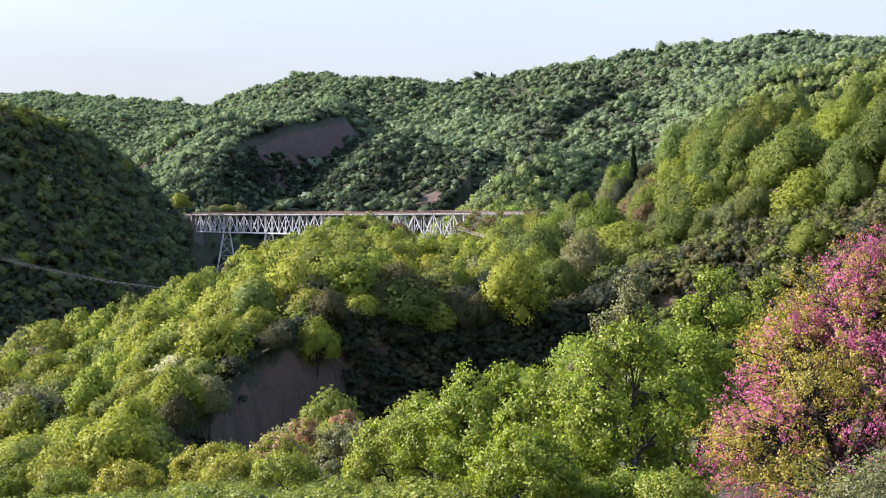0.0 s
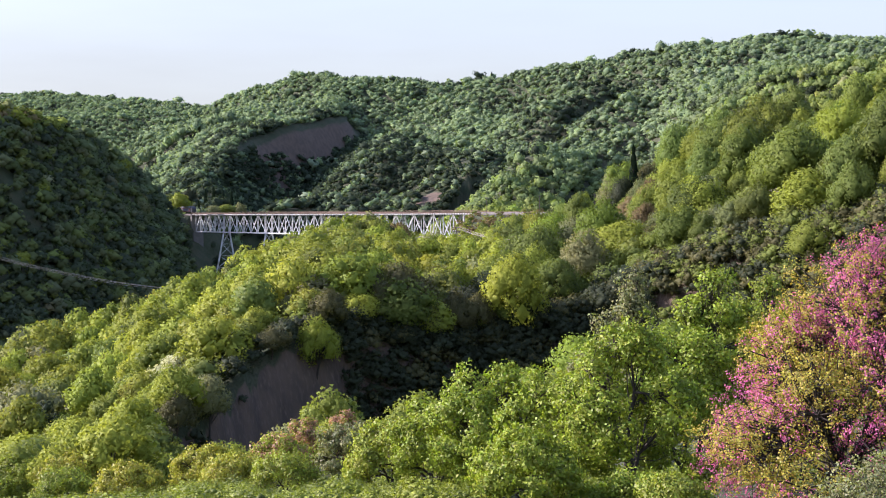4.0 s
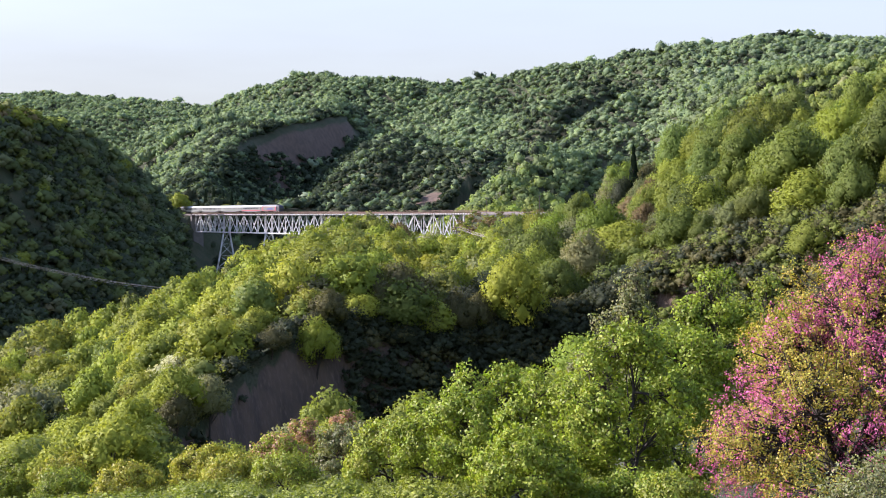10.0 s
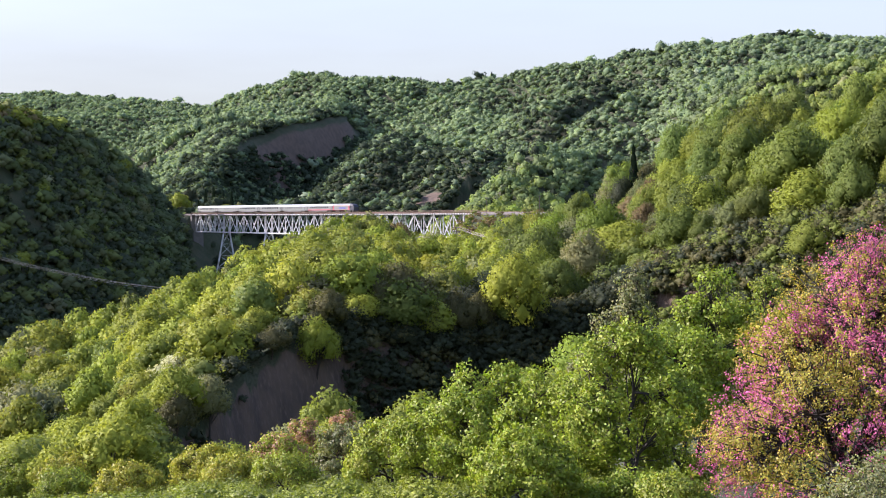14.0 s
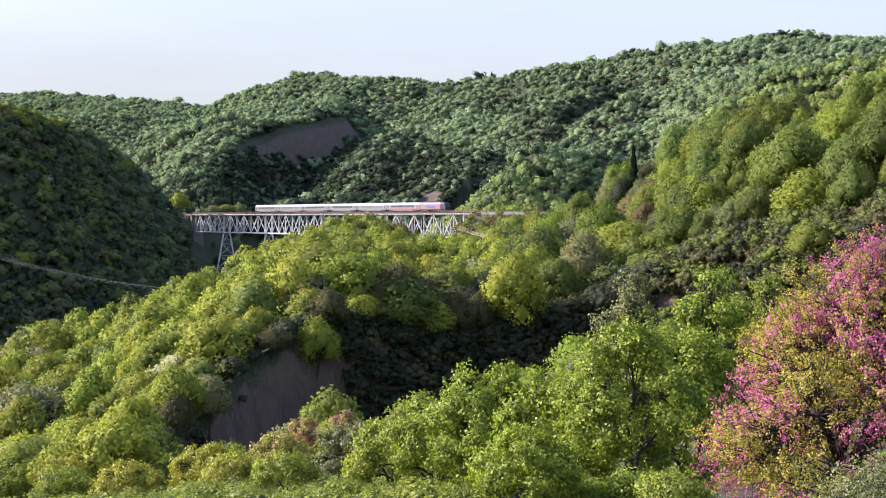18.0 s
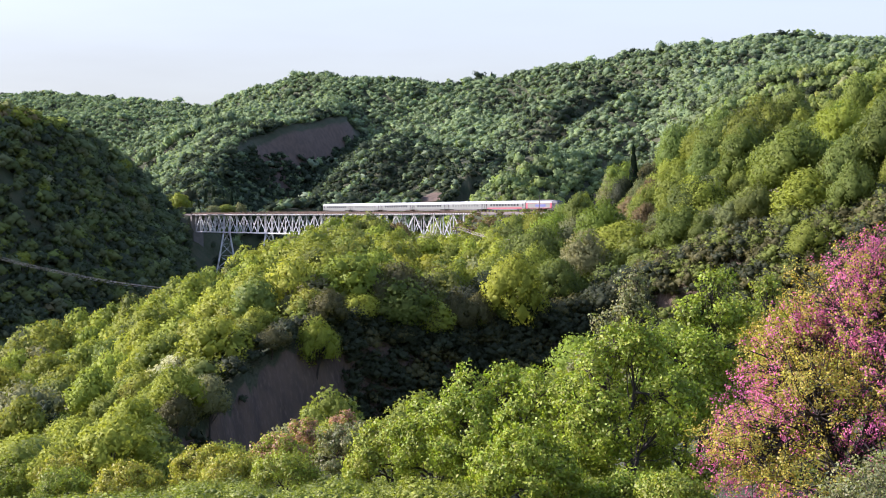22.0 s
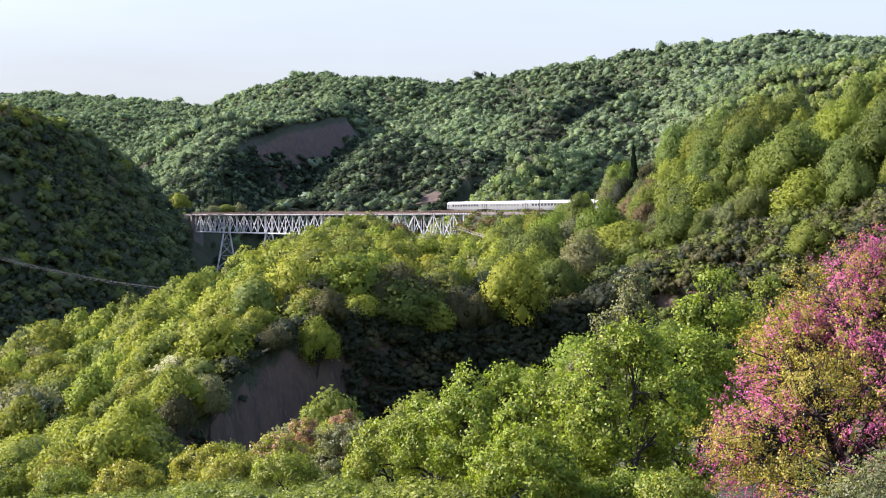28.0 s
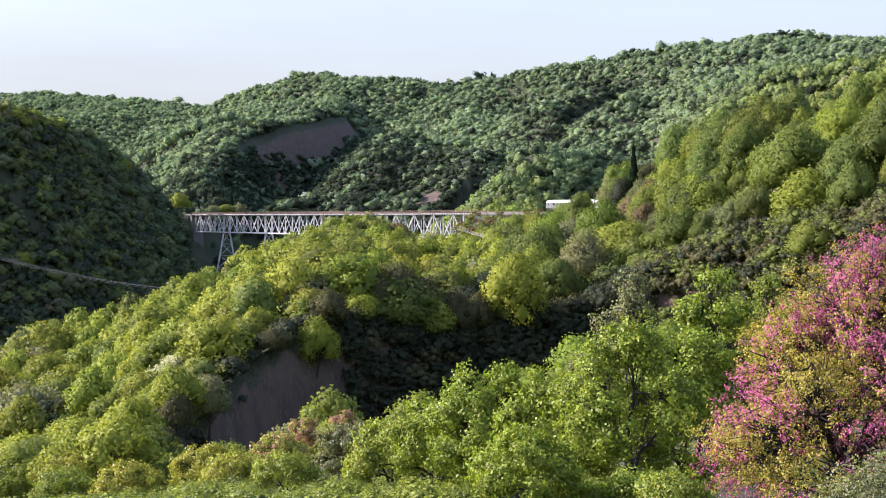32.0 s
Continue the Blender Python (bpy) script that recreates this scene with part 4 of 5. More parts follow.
def line_poles():
    """Wooden telegraph poles beside the track, with a crossarm each."""
    for s in (297.0, 330.0, 361.0):
        p = on_track(s, 4.6, 0)
        z = float(height(np.array([p.x]), np.array([p.y]))[0])
        root = new("telegraph_pole")
        root.matrix_world = Matrix.Translation((p.x, p.y, z)) @ pose(0, 0, 0, 0, 0, TRACK_TURN)
        part("post", mesh_from("post", *tubes([((0, 0, -0.8), (0, 0, 4.0), 0.13, 0.11), ((0, 0, 4.0), (0, 0, 7.6), 0.11, 0.08)], 8), M_WOOD), None, root)
        part("crossarm", box((-0.06, -0.8, 6.9), (0.06, 0.8, 7.02)), M_WOOD, root)
        for y in (-0.7, -0.3, 0.3, 0.7):
            part("insulator", mesh_from("insulator", *tubes([((0, y, 7.02), (0, y, 7.2), 0.05, 0.035)], 8), M_CONCRETE), None, root)
        tagged(root, "weathered wooden telegraph pole beside the track", "pole", "telegraph poles along the track")


def power_line():
    """Tall wooden poles in the spur wood with crossarms, and the wires slung between and beyond them."""
    feet = ((-88.0, 456.0, 25.8), (4.3, 430.0, 47.0), (28.3, 300.0, 45.2))
    for x, y, top in feet:
        z = float(height(np.array([x]), np.array([y]))[0])
        root = new("utility_pole")
        root.matrix_world = Matrix.Translation((x, y, z)) @ pose(0, 0, 0, 0, 0, -10)
        h = top - z
        part("post", mesh_from("post", *tubes([((0, 0, -1.0), (0, 0, h * 0.5), 0.2, 0.17), ((0, 0, h * 0.5), (0, 0, h), 0.17, 0.12)], 8), M_WOOD), None, root)
        for d in (0.3, 1.5):
            part("crossarm", box((-1.3, -0.07, h - d - 0.09), (1.3, 0.07, h - d + 0.09)), M_WOOD, root)
            for i in (-1.2, -0.5, 0.5, 1.2):
                part("insulator", mesh_from("insulator", *tubes([((i, 0, h - d + 0.09), (i, 0, h - d + 0.35), 0.07, 0.05)], 8), M_CONCRETE), None, root)
        tagged(root, "tall weathered wooden power pole above the treetops", "pole", "power poles")
    ends = ((-121.0, 325.0, 44.4), *feet, (66.0, 200.0, 60.0))
    for side, drop in ((-1.2, 0.05), (-0.5, 0.05), (0.5, 0.05), (1.2, 0.05), (0.5, 0.7)):
        segs = []
        for a, b in zip(ends[:-1], ends[1:]):
            for i in range(12):
                u, v = i / 12, (i + 1) / 12
                at = lambda t: (a[0] + (b[0] - a[0]) * t + side, a[1] + (b[1] - a[1]) * t, a[2] + (b[2] - a[2]) * t - drop - 8.0 * t * (1 - t))
                segs.append((at(u), at(v), 0.03, 0.03))
        wire = new("power_cable", mesh_from("power_cable", *tubes(segs, 4), M_CABLE))
        tagged(wire, "thin grey sagging power cable over gorge and trees", "cable", "cables of the power line")


def gully_bushes():
    """Scrub on the shaded walls and floor of the gully, and along the brink of the bare clay; its dark hues carry the
    shade.
    """
    rng = np.random.RandomState(31)
    u = rng.uniform(-0.19, 0.25, 3700)
    y0 = np.interp(u, [p[0] / (p[1] + 80.0) for p in GULLY], [p[1] for p in GULLY])
    y = y0 + np.where(rng.uniform(size=3700) < 0.65, rng.uniform(2, 17, 3700), rng.uniform(-14, 30, 3700))
    x = u * (y + 80)
    g, w = gully_place(x, y)
    bare = (x > -64) & (x < -16 + 0.12 * (y - 180))
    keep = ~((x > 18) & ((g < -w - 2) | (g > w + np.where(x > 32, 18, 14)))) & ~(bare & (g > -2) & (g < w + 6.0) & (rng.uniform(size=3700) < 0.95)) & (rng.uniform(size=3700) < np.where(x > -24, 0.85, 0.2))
    vs, ts, ns, fs, total = [], [], [], [], 0
    forms = [leafy_crown(rng, 9, 170, 0.048, 0.5, (0.14, 0.24)) for _ in range(20)]
    for a, b, z in zip(x[keep], y[keep], height(x[keep], y[keep])):
        v, q, f = forms[rng.randint(0, 20)]
        t = rng.uniform(1.5, 3.6) * (1.3 if a > -15 else 1.0)
        fs.append(f + total)
        total += len(v)
        vs.append(v * (t * 1.2, t * 1.2, t) + (a, b, z - 0.2))
        ns.append(q)
        # dark hues paint the gully's shade onto the bushes
        hue = (EVER_SHADE, EVER_SHADE, EVER_SHADE, EVER_SHADE, UMBER)[rng.randint(0, 5)] if a < 32 else (MID, UMBER, EVER_SHADE)[rng.randint(0, 3)]
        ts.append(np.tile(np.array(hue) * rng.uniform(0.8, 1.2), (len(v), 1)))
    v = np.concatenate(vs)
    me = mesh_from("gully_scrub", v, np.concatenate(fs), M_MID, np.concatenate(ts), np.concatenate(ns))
    tagged(new("gully_scrub", me), "scrub bushes on the gully walls, shade put into their dark leaves", "scrub", kind="stuff")


def track_scrub():
    """Brown and olive bushes on the embankment beside the viaduct's east end."""
    rng = np.random.RandomState(83)
    vs, ts, ns = [], [], []
    for _ in range(260):
        s, c = rng.uniform(287, 400), rng.uniform(4.0, 15.0) * rng.choice((1, 1, 1, -1))
        x, y = TRACK_A[0] + TRACK_DIR[0] * s + TRACK_DIR[1] * c, TRACK_A[1] + TRACK_DIR[1] * s - TRACK_DIR[0] * c
        v, q = crown_form(rng, 4, 4, 9, 0.55, 0.075, 0.4)
        h = rng.uniform(1.9, 2.7) + 0.12 * max(abs(c) - 5, 0)
        vs.append(v * (h * 1.4, h * 1.4, h) + (x, y, float(height(np.array([x]), np.array([y]))[0]) - 0.2))
        ns.append(q)
        hue = (RUSSET, OLIVE, LIME, SPRING, RUSSET, OAK)[rng.randint(0, 6)]
        ts.append(np.tile(np.array(hue) * rng.uniform(0.75, 1.1), (len(v), 1)))
    v = np.concatenate(vs)
    me = mesh_from("track_scrub", v, np.arange(len(v)).reshape(-1, 3), M_MID, np.concatenate(ts), np.concatenate(ns))
    tagged(new("track_scrub", me), "brown and green bushes on the railway embankment", "scrub", kind="stuff")


def bank_scrub():
    """Low bushes and weeds between the trees of the near bank."""
    rng = np.random.RandomState(61)
    y = rng.uniform(42, 112, 700)
    x = rng.uniform(-0.345, 0.345, 700) * y
    vs, ts, ns, fs, total = [], [], [], [], 0
    z = height(x, y)
    forms = [leafy_crown(rng, 8, 330, 0.034, 0.55, (0.16, 0.26), core=0.4) for _ in range(20)]
    for i in range(700):
        v, q, f = forms[i % 20]
        t = rng.uniform(0.6, 1.3)
        vs.append(v * (t * 1.5, t * 1.5, t) + (x[i], y[i], z[i] - 0.1))
        ns.append(q)
        fs.append(f + total)
        total += len(v)
        ts.append(np.tile(np.array((SPRING, LIME, SPRING, OAK)[rng.randint(0, 4)]) * rng.uniform(0.7, 1.1), (len(v), 1)))
    me = mesh_from("bank_scrub", np.concatenate(vs), np.concatenate(fs), M_LEAF, np.concatenate(ts), np.concatenate(ns))
    tagged(new("bank_scrub", me), "low green scrub and weeds covering the bank", "scrub", kind="stuff")


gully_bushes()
bank_scrub()
track_scrub()
FULL = np.random.RandomState(23)
OAKS = [
    full_tree('oak_tree', 'fresh green oak with dark forked limbs on the bank', 'tree', 1.7, 52.0, FULL, FRESH, 5.8, 2.6, 8, 2, 20400, 0.07),
    full_tree('oak_tree', 'fresh green oak with dark forked limbs on the bank', 'tree', -0.4, 56.0, FULL, FRESH, 4.7, 1.9, 7, 2, 13600, 0.07),
    full_tree('oak_tree', 'bright green leafy oak on the near bank', 'tree', 5.2, 38.0, FULL, FRESH, 5.1, 2.3, 9, 2, 23800, 0.055),
    full_tree('oak_tree', 'bright green leafy oak on the near bank', 'tree', 3.5, 42.0, FULL, FRESH, 4.5, 2.1, 8, 2, 18700, 0.06),
    full_tree('oak_tree', 'bright green leafy oak on the near bank', 'tree', 7.5, 42.0, FULL, FRESH, 6.0, 2.0, 8, 2, 18700, 0.06),
    full_tree('oak_tree', 'bright green leafy oak on the near bank', 'tree', 2.1, 34.0, FULL, FRESH, 2.3, 1.6, 7, 2, 13600, 0.05),
    full_tree('oak_tree', 'pale green sparse oak with silvery young leaves', 'tree', 6.8, 50.0, FULL, OLIVE, 8.6, 1.5, 7, 2, 11050, 0.065),
    full_tree('oak_tree', 'light green oak with open crown and dark branches', 'tree', 9.6, 48.0, FULL, FRESH, 8.3, 1.7, 7, 2, 11900, 0.065),
    full_tree('oak_tree', 'light green oak with open crown and dark branches', 'tree', 11.5, 49.0, FULL, SPRING, 8.4, 1.5, 6, 2, 10200, 0.065),
    full_tree('oak_tree', 'pale yellow-green tree with wispy open crown', 'tree', -2.7, 70.0, FULL, LIME, 4.5, 2.5, 7, 2, 13600, 0.085),
    full_tree('oak_tree', 'pale olive tree with soft open crown', 'tree', -5.5, 80.0, FULL, OLIVE, 4.4, 2.3, 6, 2, 11050, 0.085),
    full_tree('oak_tree', 'yellow-green young oak on the bank', 'tree', -0.1, 62.0, FULL, SPRING, 4.5, 1.9, 6, 2, 11050, 0.08),
    full_tree('grey_shrub', 'grey-green shrub between the oaks', 'shrub', 6.1, 58.0, FULL, OLIVE, 6.9, 1.0, 6, 2, 9000, 0.07),
    full_tree('bronze_shrub', 'russet-pink young shrub with some green leaves', 'shrub', -9.5, 92.0, FULL, (0.34, 0.19, 0.12), 3.8, 1.7, 6, 2, 7650, 0.085, hues=(LIME, 0.35)),
    full_tree('bronze_shrub', 'russet-pink young shrub with some green leaves', 'shrub', -7.0, 94.0, FULL, (0.34, 0.19, 0.12), 4.5, 1.3, 6, 2, 6800, 0.085, hues=(LIME, 0.25)),
    full_tree('bronze_shrub', 'yellow-green and russet shrub', 'shrub', -10.1, 84.0, FULL, LIME, 3.4, 2.4, 7, 2, 9650, 0.085, hues=((0.34, 0.19, 0.12), 0.3)),
    full_tree('young_oak', 'yellow-green bushy young oak on the shelf', 'tree', -26.7, 98.0, FULL, GOLD, 4.4, 3.0, 8, 2, 14900, 0.09),
    full_tree('young_oak', 'yellow-green bushy young oak on the shelf', 'tree', -21.7, 94.0, FULL, GOLD, 4.0, 2.8, 8, 2, 13200, 0.09),
    full_tree('young_oak', 'yellow-green bushy young oak on the shelf', 'tree', -31.8, 100.0, FULL, SPRING, 4.6, 2.8, 8, 2, 13200, 0.09),
    full_tree('young_oak', 'fresh green bushy young oak on the shelf', 'tree', -15.9, 104.0, FULL, SPRING, 3.9, 2.0, 7, 2, 8500, 0.1),
    full_tree('young_oak', 'yellow-green bushy young oak on the shelf', 'tree', -12.1, 78.0, FULL, GOLD, 2.6, 2.2, 7, 2, 9000, 0.08),
    full_tree('green_shrub', 'leafy green shrub under the oaks', 'shrub', 5.0, 34.0, FULL, FRESH, 1.1, 1.0, 6, 2, 6000, 0.045),
    full_tree('green_shrub', 'leafy green shrub under the oaks', 'shrub', 5.5, 32.0, FULL, SPRING, 0.9, 0.9, 6, 2, 6000, 0.045),
    full_tree('green_shrub', 'leafy green shrub under the oaks', 'shrub', 3.9, 35.0, FULL, FRESH, 0.8, 0.9, 6, 2, 5000, 0.045),
    full_tree('young_oak', 'yellow-green young oak behind the blossoming tree', 'tree', 10.3, 40.0, FULL, GOLD, 6.0, 1.4, 6, 2, 11050, 0.06),
    full_tree('young_oak', 'yellow-green young oak above the clay gully', 'tree', -15.6, 88.0, FULL, GOLD, 3.2, 2.3, 7, 2, 9500, 0.08),
    full_tree('young_oak', 'fresh green young oak above the clay gully', 'tree', -8.2, 71.0, FULL, SPRING, 2.8, 2.0, 7, 2, 9000, 0.07),
    full_tree('young_oak', 'yellow-green young oak above the clay gully', 'tree', -19.6, 84.0, FULL, GOLD, 2.6, 2.2, 7, 2, 9000, 0.08),
    full_tree('young_oak', 'fresh green young oak on the shelf', 'tree', -25.0, 89.0, FULL, SPRING, 3.0, 2.3, 7, 2, 9000, 0.08),
    full_tree('grey_shrub', 'grey-green olive-leaved shrub at the path', 'shrub', 5.5, 17.0, FULL, OLIVE, 1.1, 0.8, 6, 2, 7650, 0.022)
]


def judas_tree(x, y):
    """Blossoming tree: pink flower tufts along the branches among young bronze-yellow leaves."""
    rng = np.random.RandomState(77)
    root = new("blossoming_tree")
    root.location = (x, y, float(height(np.array([x]), np.array([y]))[0]))
    tall, spread, leaves = (5.3, 3.65, 150000)
    trunk, limb_list, twigs, p, out, pick = broadleaf(rng, tall, spread, 40, 2.2, leaves, 0.03, fork_at=0.2, puff=0.09, lean=(0.03, 0.0), low=-0.64, shift=(0.75, 0.0), under=-0.08, taper=0.55, bough=(0.22, 0.32), even=0.06)
    part("trunk", mesh_from("trunk", *tubes(trunk, 10), M_BARK), None, root)
    for segs in limb_list:
        part("limb", mesh_from("limb", *tubes(segs, 7), M_BARK), None, root)
    part("branching", mesh_from("branching", *tubes(twigs, 4), M_BARK), None, root)
    n = int(pick.max()) + 1
    field = 0.55 * (np.sin(p[:, 0] * 3.1 + 0.6) + np.sin(p[:, 1] * 2.4 + 2) + np.sin(p[:, 2] * 3.6 + 1 + p[:, 0])) + rng.normal(0, 0.7, n // 6 + 1)[pick // 6] + rng.normal(0, 0.2, n)[pick] + rng.normal(0, 0.08, len(p))
    far_out = np.linalg.norm((p - (0.75, 0, 1.0)) / (spread, spread, 4.6), axis=1)
    pink = field > 0.22 + 1.6 * np.maximum(far_out - 0.72, 0)
    green = ~pink
    col = np.array((0.31, 0.27, 0.042)) * rng.uniform(0.7, 1.25, (int(green.sum()), 1)) * rng.uniform(0.85, 1.15, (int(green.sum()), 3))
    v, f, q = leaf_quads(rng, p[green], out[green], 0.020, 0.8)
    part("crown", mesh_from("crown", v, f, M_LEAF, np.repeat(col, 4, 0), q), None, root, "young yellow-bronze leaves")
    col = np.array((0.47, 0.125, 0.225)) * rng.uniform(0.7, 1.3, (int(pink.sum()), 1)) * rng.uniform(0.85, 1.15, (int(pink.sum()), 3))
    v, f, q = leaf_quads(rng, p[pink], out[pink], 0.019, 0.75)
    part("blossom", mesh_from("blossom", v, f, M_PETAL, np.repeat(col, 4, 0), q), None, root, "magenta-pink blossom tufts")
    return tagged(root, "magenta-pink blossoming tree with young yellow leaves", "tree")


JUDAS = judas_tree(*(6.9, 24.0))


# ---- viaduct ----
def on_track(s, c, z):
    """World place s metres along the track, c metres to its camera side, z above the rails."""
    return Vector((TRACK_A[0] + TRACK_DIR[0] * s + TRACK_DIR[1] * c, TRACK_A[1] + TRACK_DIR[1] * s - TRACK_DIR[0] * c, RAIL_Z + z))


TRACK_TURN = math.degrees(math.atan2(TRACK_DIR[1], TRACK_DIR[0]))
TRACK_M = Matrix.Translation((TRACK_A[0], TRACK_A[1], RAIL_Z)) @ pose(0, 0, 0, 0, 0, TRACK_TURN)
PIERS = (46.0, 98.0, 158.0, 218.0, 277.0)
HALF, TOP, BOTTOM = 1.7, -1.0, -10.2


def make_viaduct():
    """Deck truss in local axes: x along the track, y away from the camera side, z from the rails."""
    v = new("railway_viaduct")
    v.matrix_world = TRACK_M
    tagged(v, "tall grey steel truss railway viaduct across the gorge", "bridge")
    ends = (8.0,) + PIERS
    for y in (-HALF, HALF):
        part("top_chord", beam((8, y, TOP), (285, y, TOP), 0.5, 0.6), M_STEEL, v)
        part("bottom_chord", beam((8, y, BOTTOM), (277, y, BOTTOM), 0.5, 0.55), M_STEEL, v)
        for a, b in zip(ends[:-1], ends[1:]):
            n = max(2, 2 * round((b - a) / 15))
            p = (b - a) / n
            for i in range(n + 1):
                if i or a == 8.0:
                    wide = 0.55 if i == n else 0.3
                    part("post", beam((a + i * p, y, BOTTOM), (a + i * p, y, TOP), wide, wide), M_STEEL, v)
                if i < n:
                    lo, hi = (BOTTOM, TOP) if i % 2 == 0 else (TOP, BOTTOM)
                    part("diagonal", beam((a + i * p, y, lo), (a + (i + 1) * p, y, hi), 0.36, 0.3), M_STEEL, v)
    part("diagonal", beam((277, -HALF, BOTTOM), (285, -HALF, TOP), 0.42, 0.34), M_STEEL, v)
    for i in range(38):
        x = 8 + i * 7.27
        part("cross_frame", beam((x, -HALF, BOTTOM), (x, HALF, TOP), 0.2, 0.2), M_STEEL, v)
    part("deck", box((2, -2.9, -0.62), (288, 2.9, -0.42)), M_RUST, v, "rusty walkway deck")
    for i in range(156):
        part("bracket", box((6.5 + i * 1.8, -3.1, -1.0), (7.4 + i * 1.8, -2.6, -0.63)), M_STEEL, v)
    for y in (-2.85, 2.85):
        for z in (0.1, 0.55):
            part("handrail", beam((2, y, z), (288, y, z), 0.07, 0.07, None, False), M_RUST, v)
        for i in range(144):
            part("rail_post", box((2 + i * 2 - 0.04, y - 0.04, -0.42), (2 + i * 2 + 0.04, y + 0.04, 0.58)), M_RUST, v)
    # end post with a small cap, and the abutments
    tagged_abut = new("abutment")
    tagged_abut.matrix_world = TRACK_M
    tagged(tagged_abut, "pale concrete abutment block under the viaduct end", "abutment")
    part("pillar", box((1.5, -3.0, -20), (7.5, 3.0, -10.6), bevel=0.15), M_CONCRETE, tagged_abut)
    part("pilaster", box((3.6, -3.1, -10.6), (5.0, 3.1, -0.75), bevel=0.1), M_CONCRETE, tagged_abut)
    part("cap", box((1.6, -3.4, -0.75), (5.6, 3.4, -0.4), bevel=0.05), M_CONCRETE, tagged_abut)
    for s in PIERS:
        p = on_track(s, 0, 0)
        base = float(height(np.array([p.x]), np.array([p.y]))[0]) - RAIL_Z - 3.0
        drop = BOTTOM - base
        for y in (-1, 1):
            for dx in (-0.45, 0.45):
                part("tower_leg", beam((s + dx, y * HALF, BOTTOM), (s + dx * 1.3, y * (HALF + drop * 0.19), base), 0.4, 0.4), M_STEEL, v)
        n = max(2, int(drop / 6))
        for i in range(n):
            z0, z1 = BOTTOM - drop * i / n, BOTTOM - drop * (i + 1) / n
            y0, y1 = HALF + (BOTTOM - z0) * 0.19, HALF + (BOTTOM - z1) * 0.19
            for dx in (-0.5, 0.5):
                part("tower_brace", beam((s + dx, -y0, z0), (s + dx, y1, z1), 0.1, 0.1, None, False), M_STEEL, v)
                part("tower_brace", beam((s + dx, y0, z0), (s + dx, -y1, z1), 0.1, 0.1, None, False), M_STEEL, v)
                part("tower_strut", beam((s + dx, -y1, z1), (s + dx, y1, z1), 0.15, 0.15, None, False), M_STEEL, v)


make_viaduct()
line_poles()
power_line()


# ---- train ----
def hull(x0, x1, profile, bm=None):
    """A body of one cross-section (y, z) from x0 to x1."""
    bm = bm or bmesh.new()
    a = [bm.verts.new((x0, y, z)) for y, z in profile]
    b = [bm.verts.new((x1, y, z)) for y, z in profile]
    n = len(profile)
    for i in range(n):
        bm.faces.new((a[i], a[(i + 1) % n], b[(i + 1) % n], b[i]))
    bm.faces.new(a[::-1])
    bm.faces.new(b)
    bmesh.ops.recalc_face_normals(bm, faces=bm.faces)
    return bm


SIDE = [(-1.41, 1.05), (-1.43, 1.9), (-1.42, 3.05)]
ROOF = [(-1.42, 3.05), (-1.3, 3.5), (-0.95, 3.85), (-0.4, 4.03)]
mirror = lambda prof: prof + [(-y, z) for y, z in reversed(prof)]


def bogie(x, parent):
    b = part("bogie", box((x - 1.9, -1.25, 0.45), (x + 1.9, 1.25, 0.95), bevel=0.06), M_DARK, parent)
    for dx in (-1.25, 1.25):
        for y in (-0.85, 0.85):
            bm = bmesh.new()
            bmesh.ops.create_cone(bm, cap_ends=True, segments=20, radius1=0.46, radius2=0.46, depth=0.14,
                                  matrix=Matrix.Translation((x + dx, y, 0.46)) @ Matrix.Rotation(radians(90), 4, "X"))
            part("wheel", bm, M_DARK, b)


def make_coach(plain, glass, banded=False):
    """A coach whose front end is at x = 0; it reaches to x = -26.1."""
    c = new("coach")
    part("body", hull(-26.1, 0, mirror(SIDE)), M_WHITE, c)
    part("roof", hull(-26.1, 0, mirror(ROOF)), M_ROOF, c, "pale grey curved roof")
    part("skirt", box((-21.0, -1.36, 0.55), (-5.1, 1.36, 1.05)), M_SKIRT, c)
    for x in (-3.6, -22.5):
        bogie(x, c)
    n = 10 if plain else 11
    for y in (-1, 1):
        for i in range(n):
            x = -4.6 - i * 17.0 / (n - 1)
            part("window", box((x - 0.62, y * 1.425 - 0.02, 2.05), (x + 0.62, y * 1.425 + 0.02, 2.85), bevel=0.01), glass, c)
        for x in (-1.3, -24.8):
            d = part("door", box((x - 0.45, y * 1.42 - 0.025, 1.15), (x + 0.45, y * 1.42 + 0.025, 3.0)), M_SKIRT if plain else M_WHITE, c)
            part("door_window", box((x - 0.25, y * 1.445 - 0.02, 2.1), (x + 0.25, y * 1.445 + 0.02, 2.8)), M_GLASS, d)
        if banded:
            part("side_band", box((-24.2, y * 1.428 - 0.02, 1.1), (-1.9, y * 1.428 + 0.02, 1.5)), M_RED, c, "faded red band below the windows")
    part("gangway", box((-26.55, -0.75, 1.1), (-26.1, 0.75, 3.4)), M_DARK, c, "dark rubber gangway bellows")
    part("buffer_beam", box((-26.3, -1.3, 0.8), (-26.1, 1.3, 1.15)), M_DARK, c)
    return tagged(c, "long white passenger coach with dark windows on the rails", "train coach", "coaches of the train")


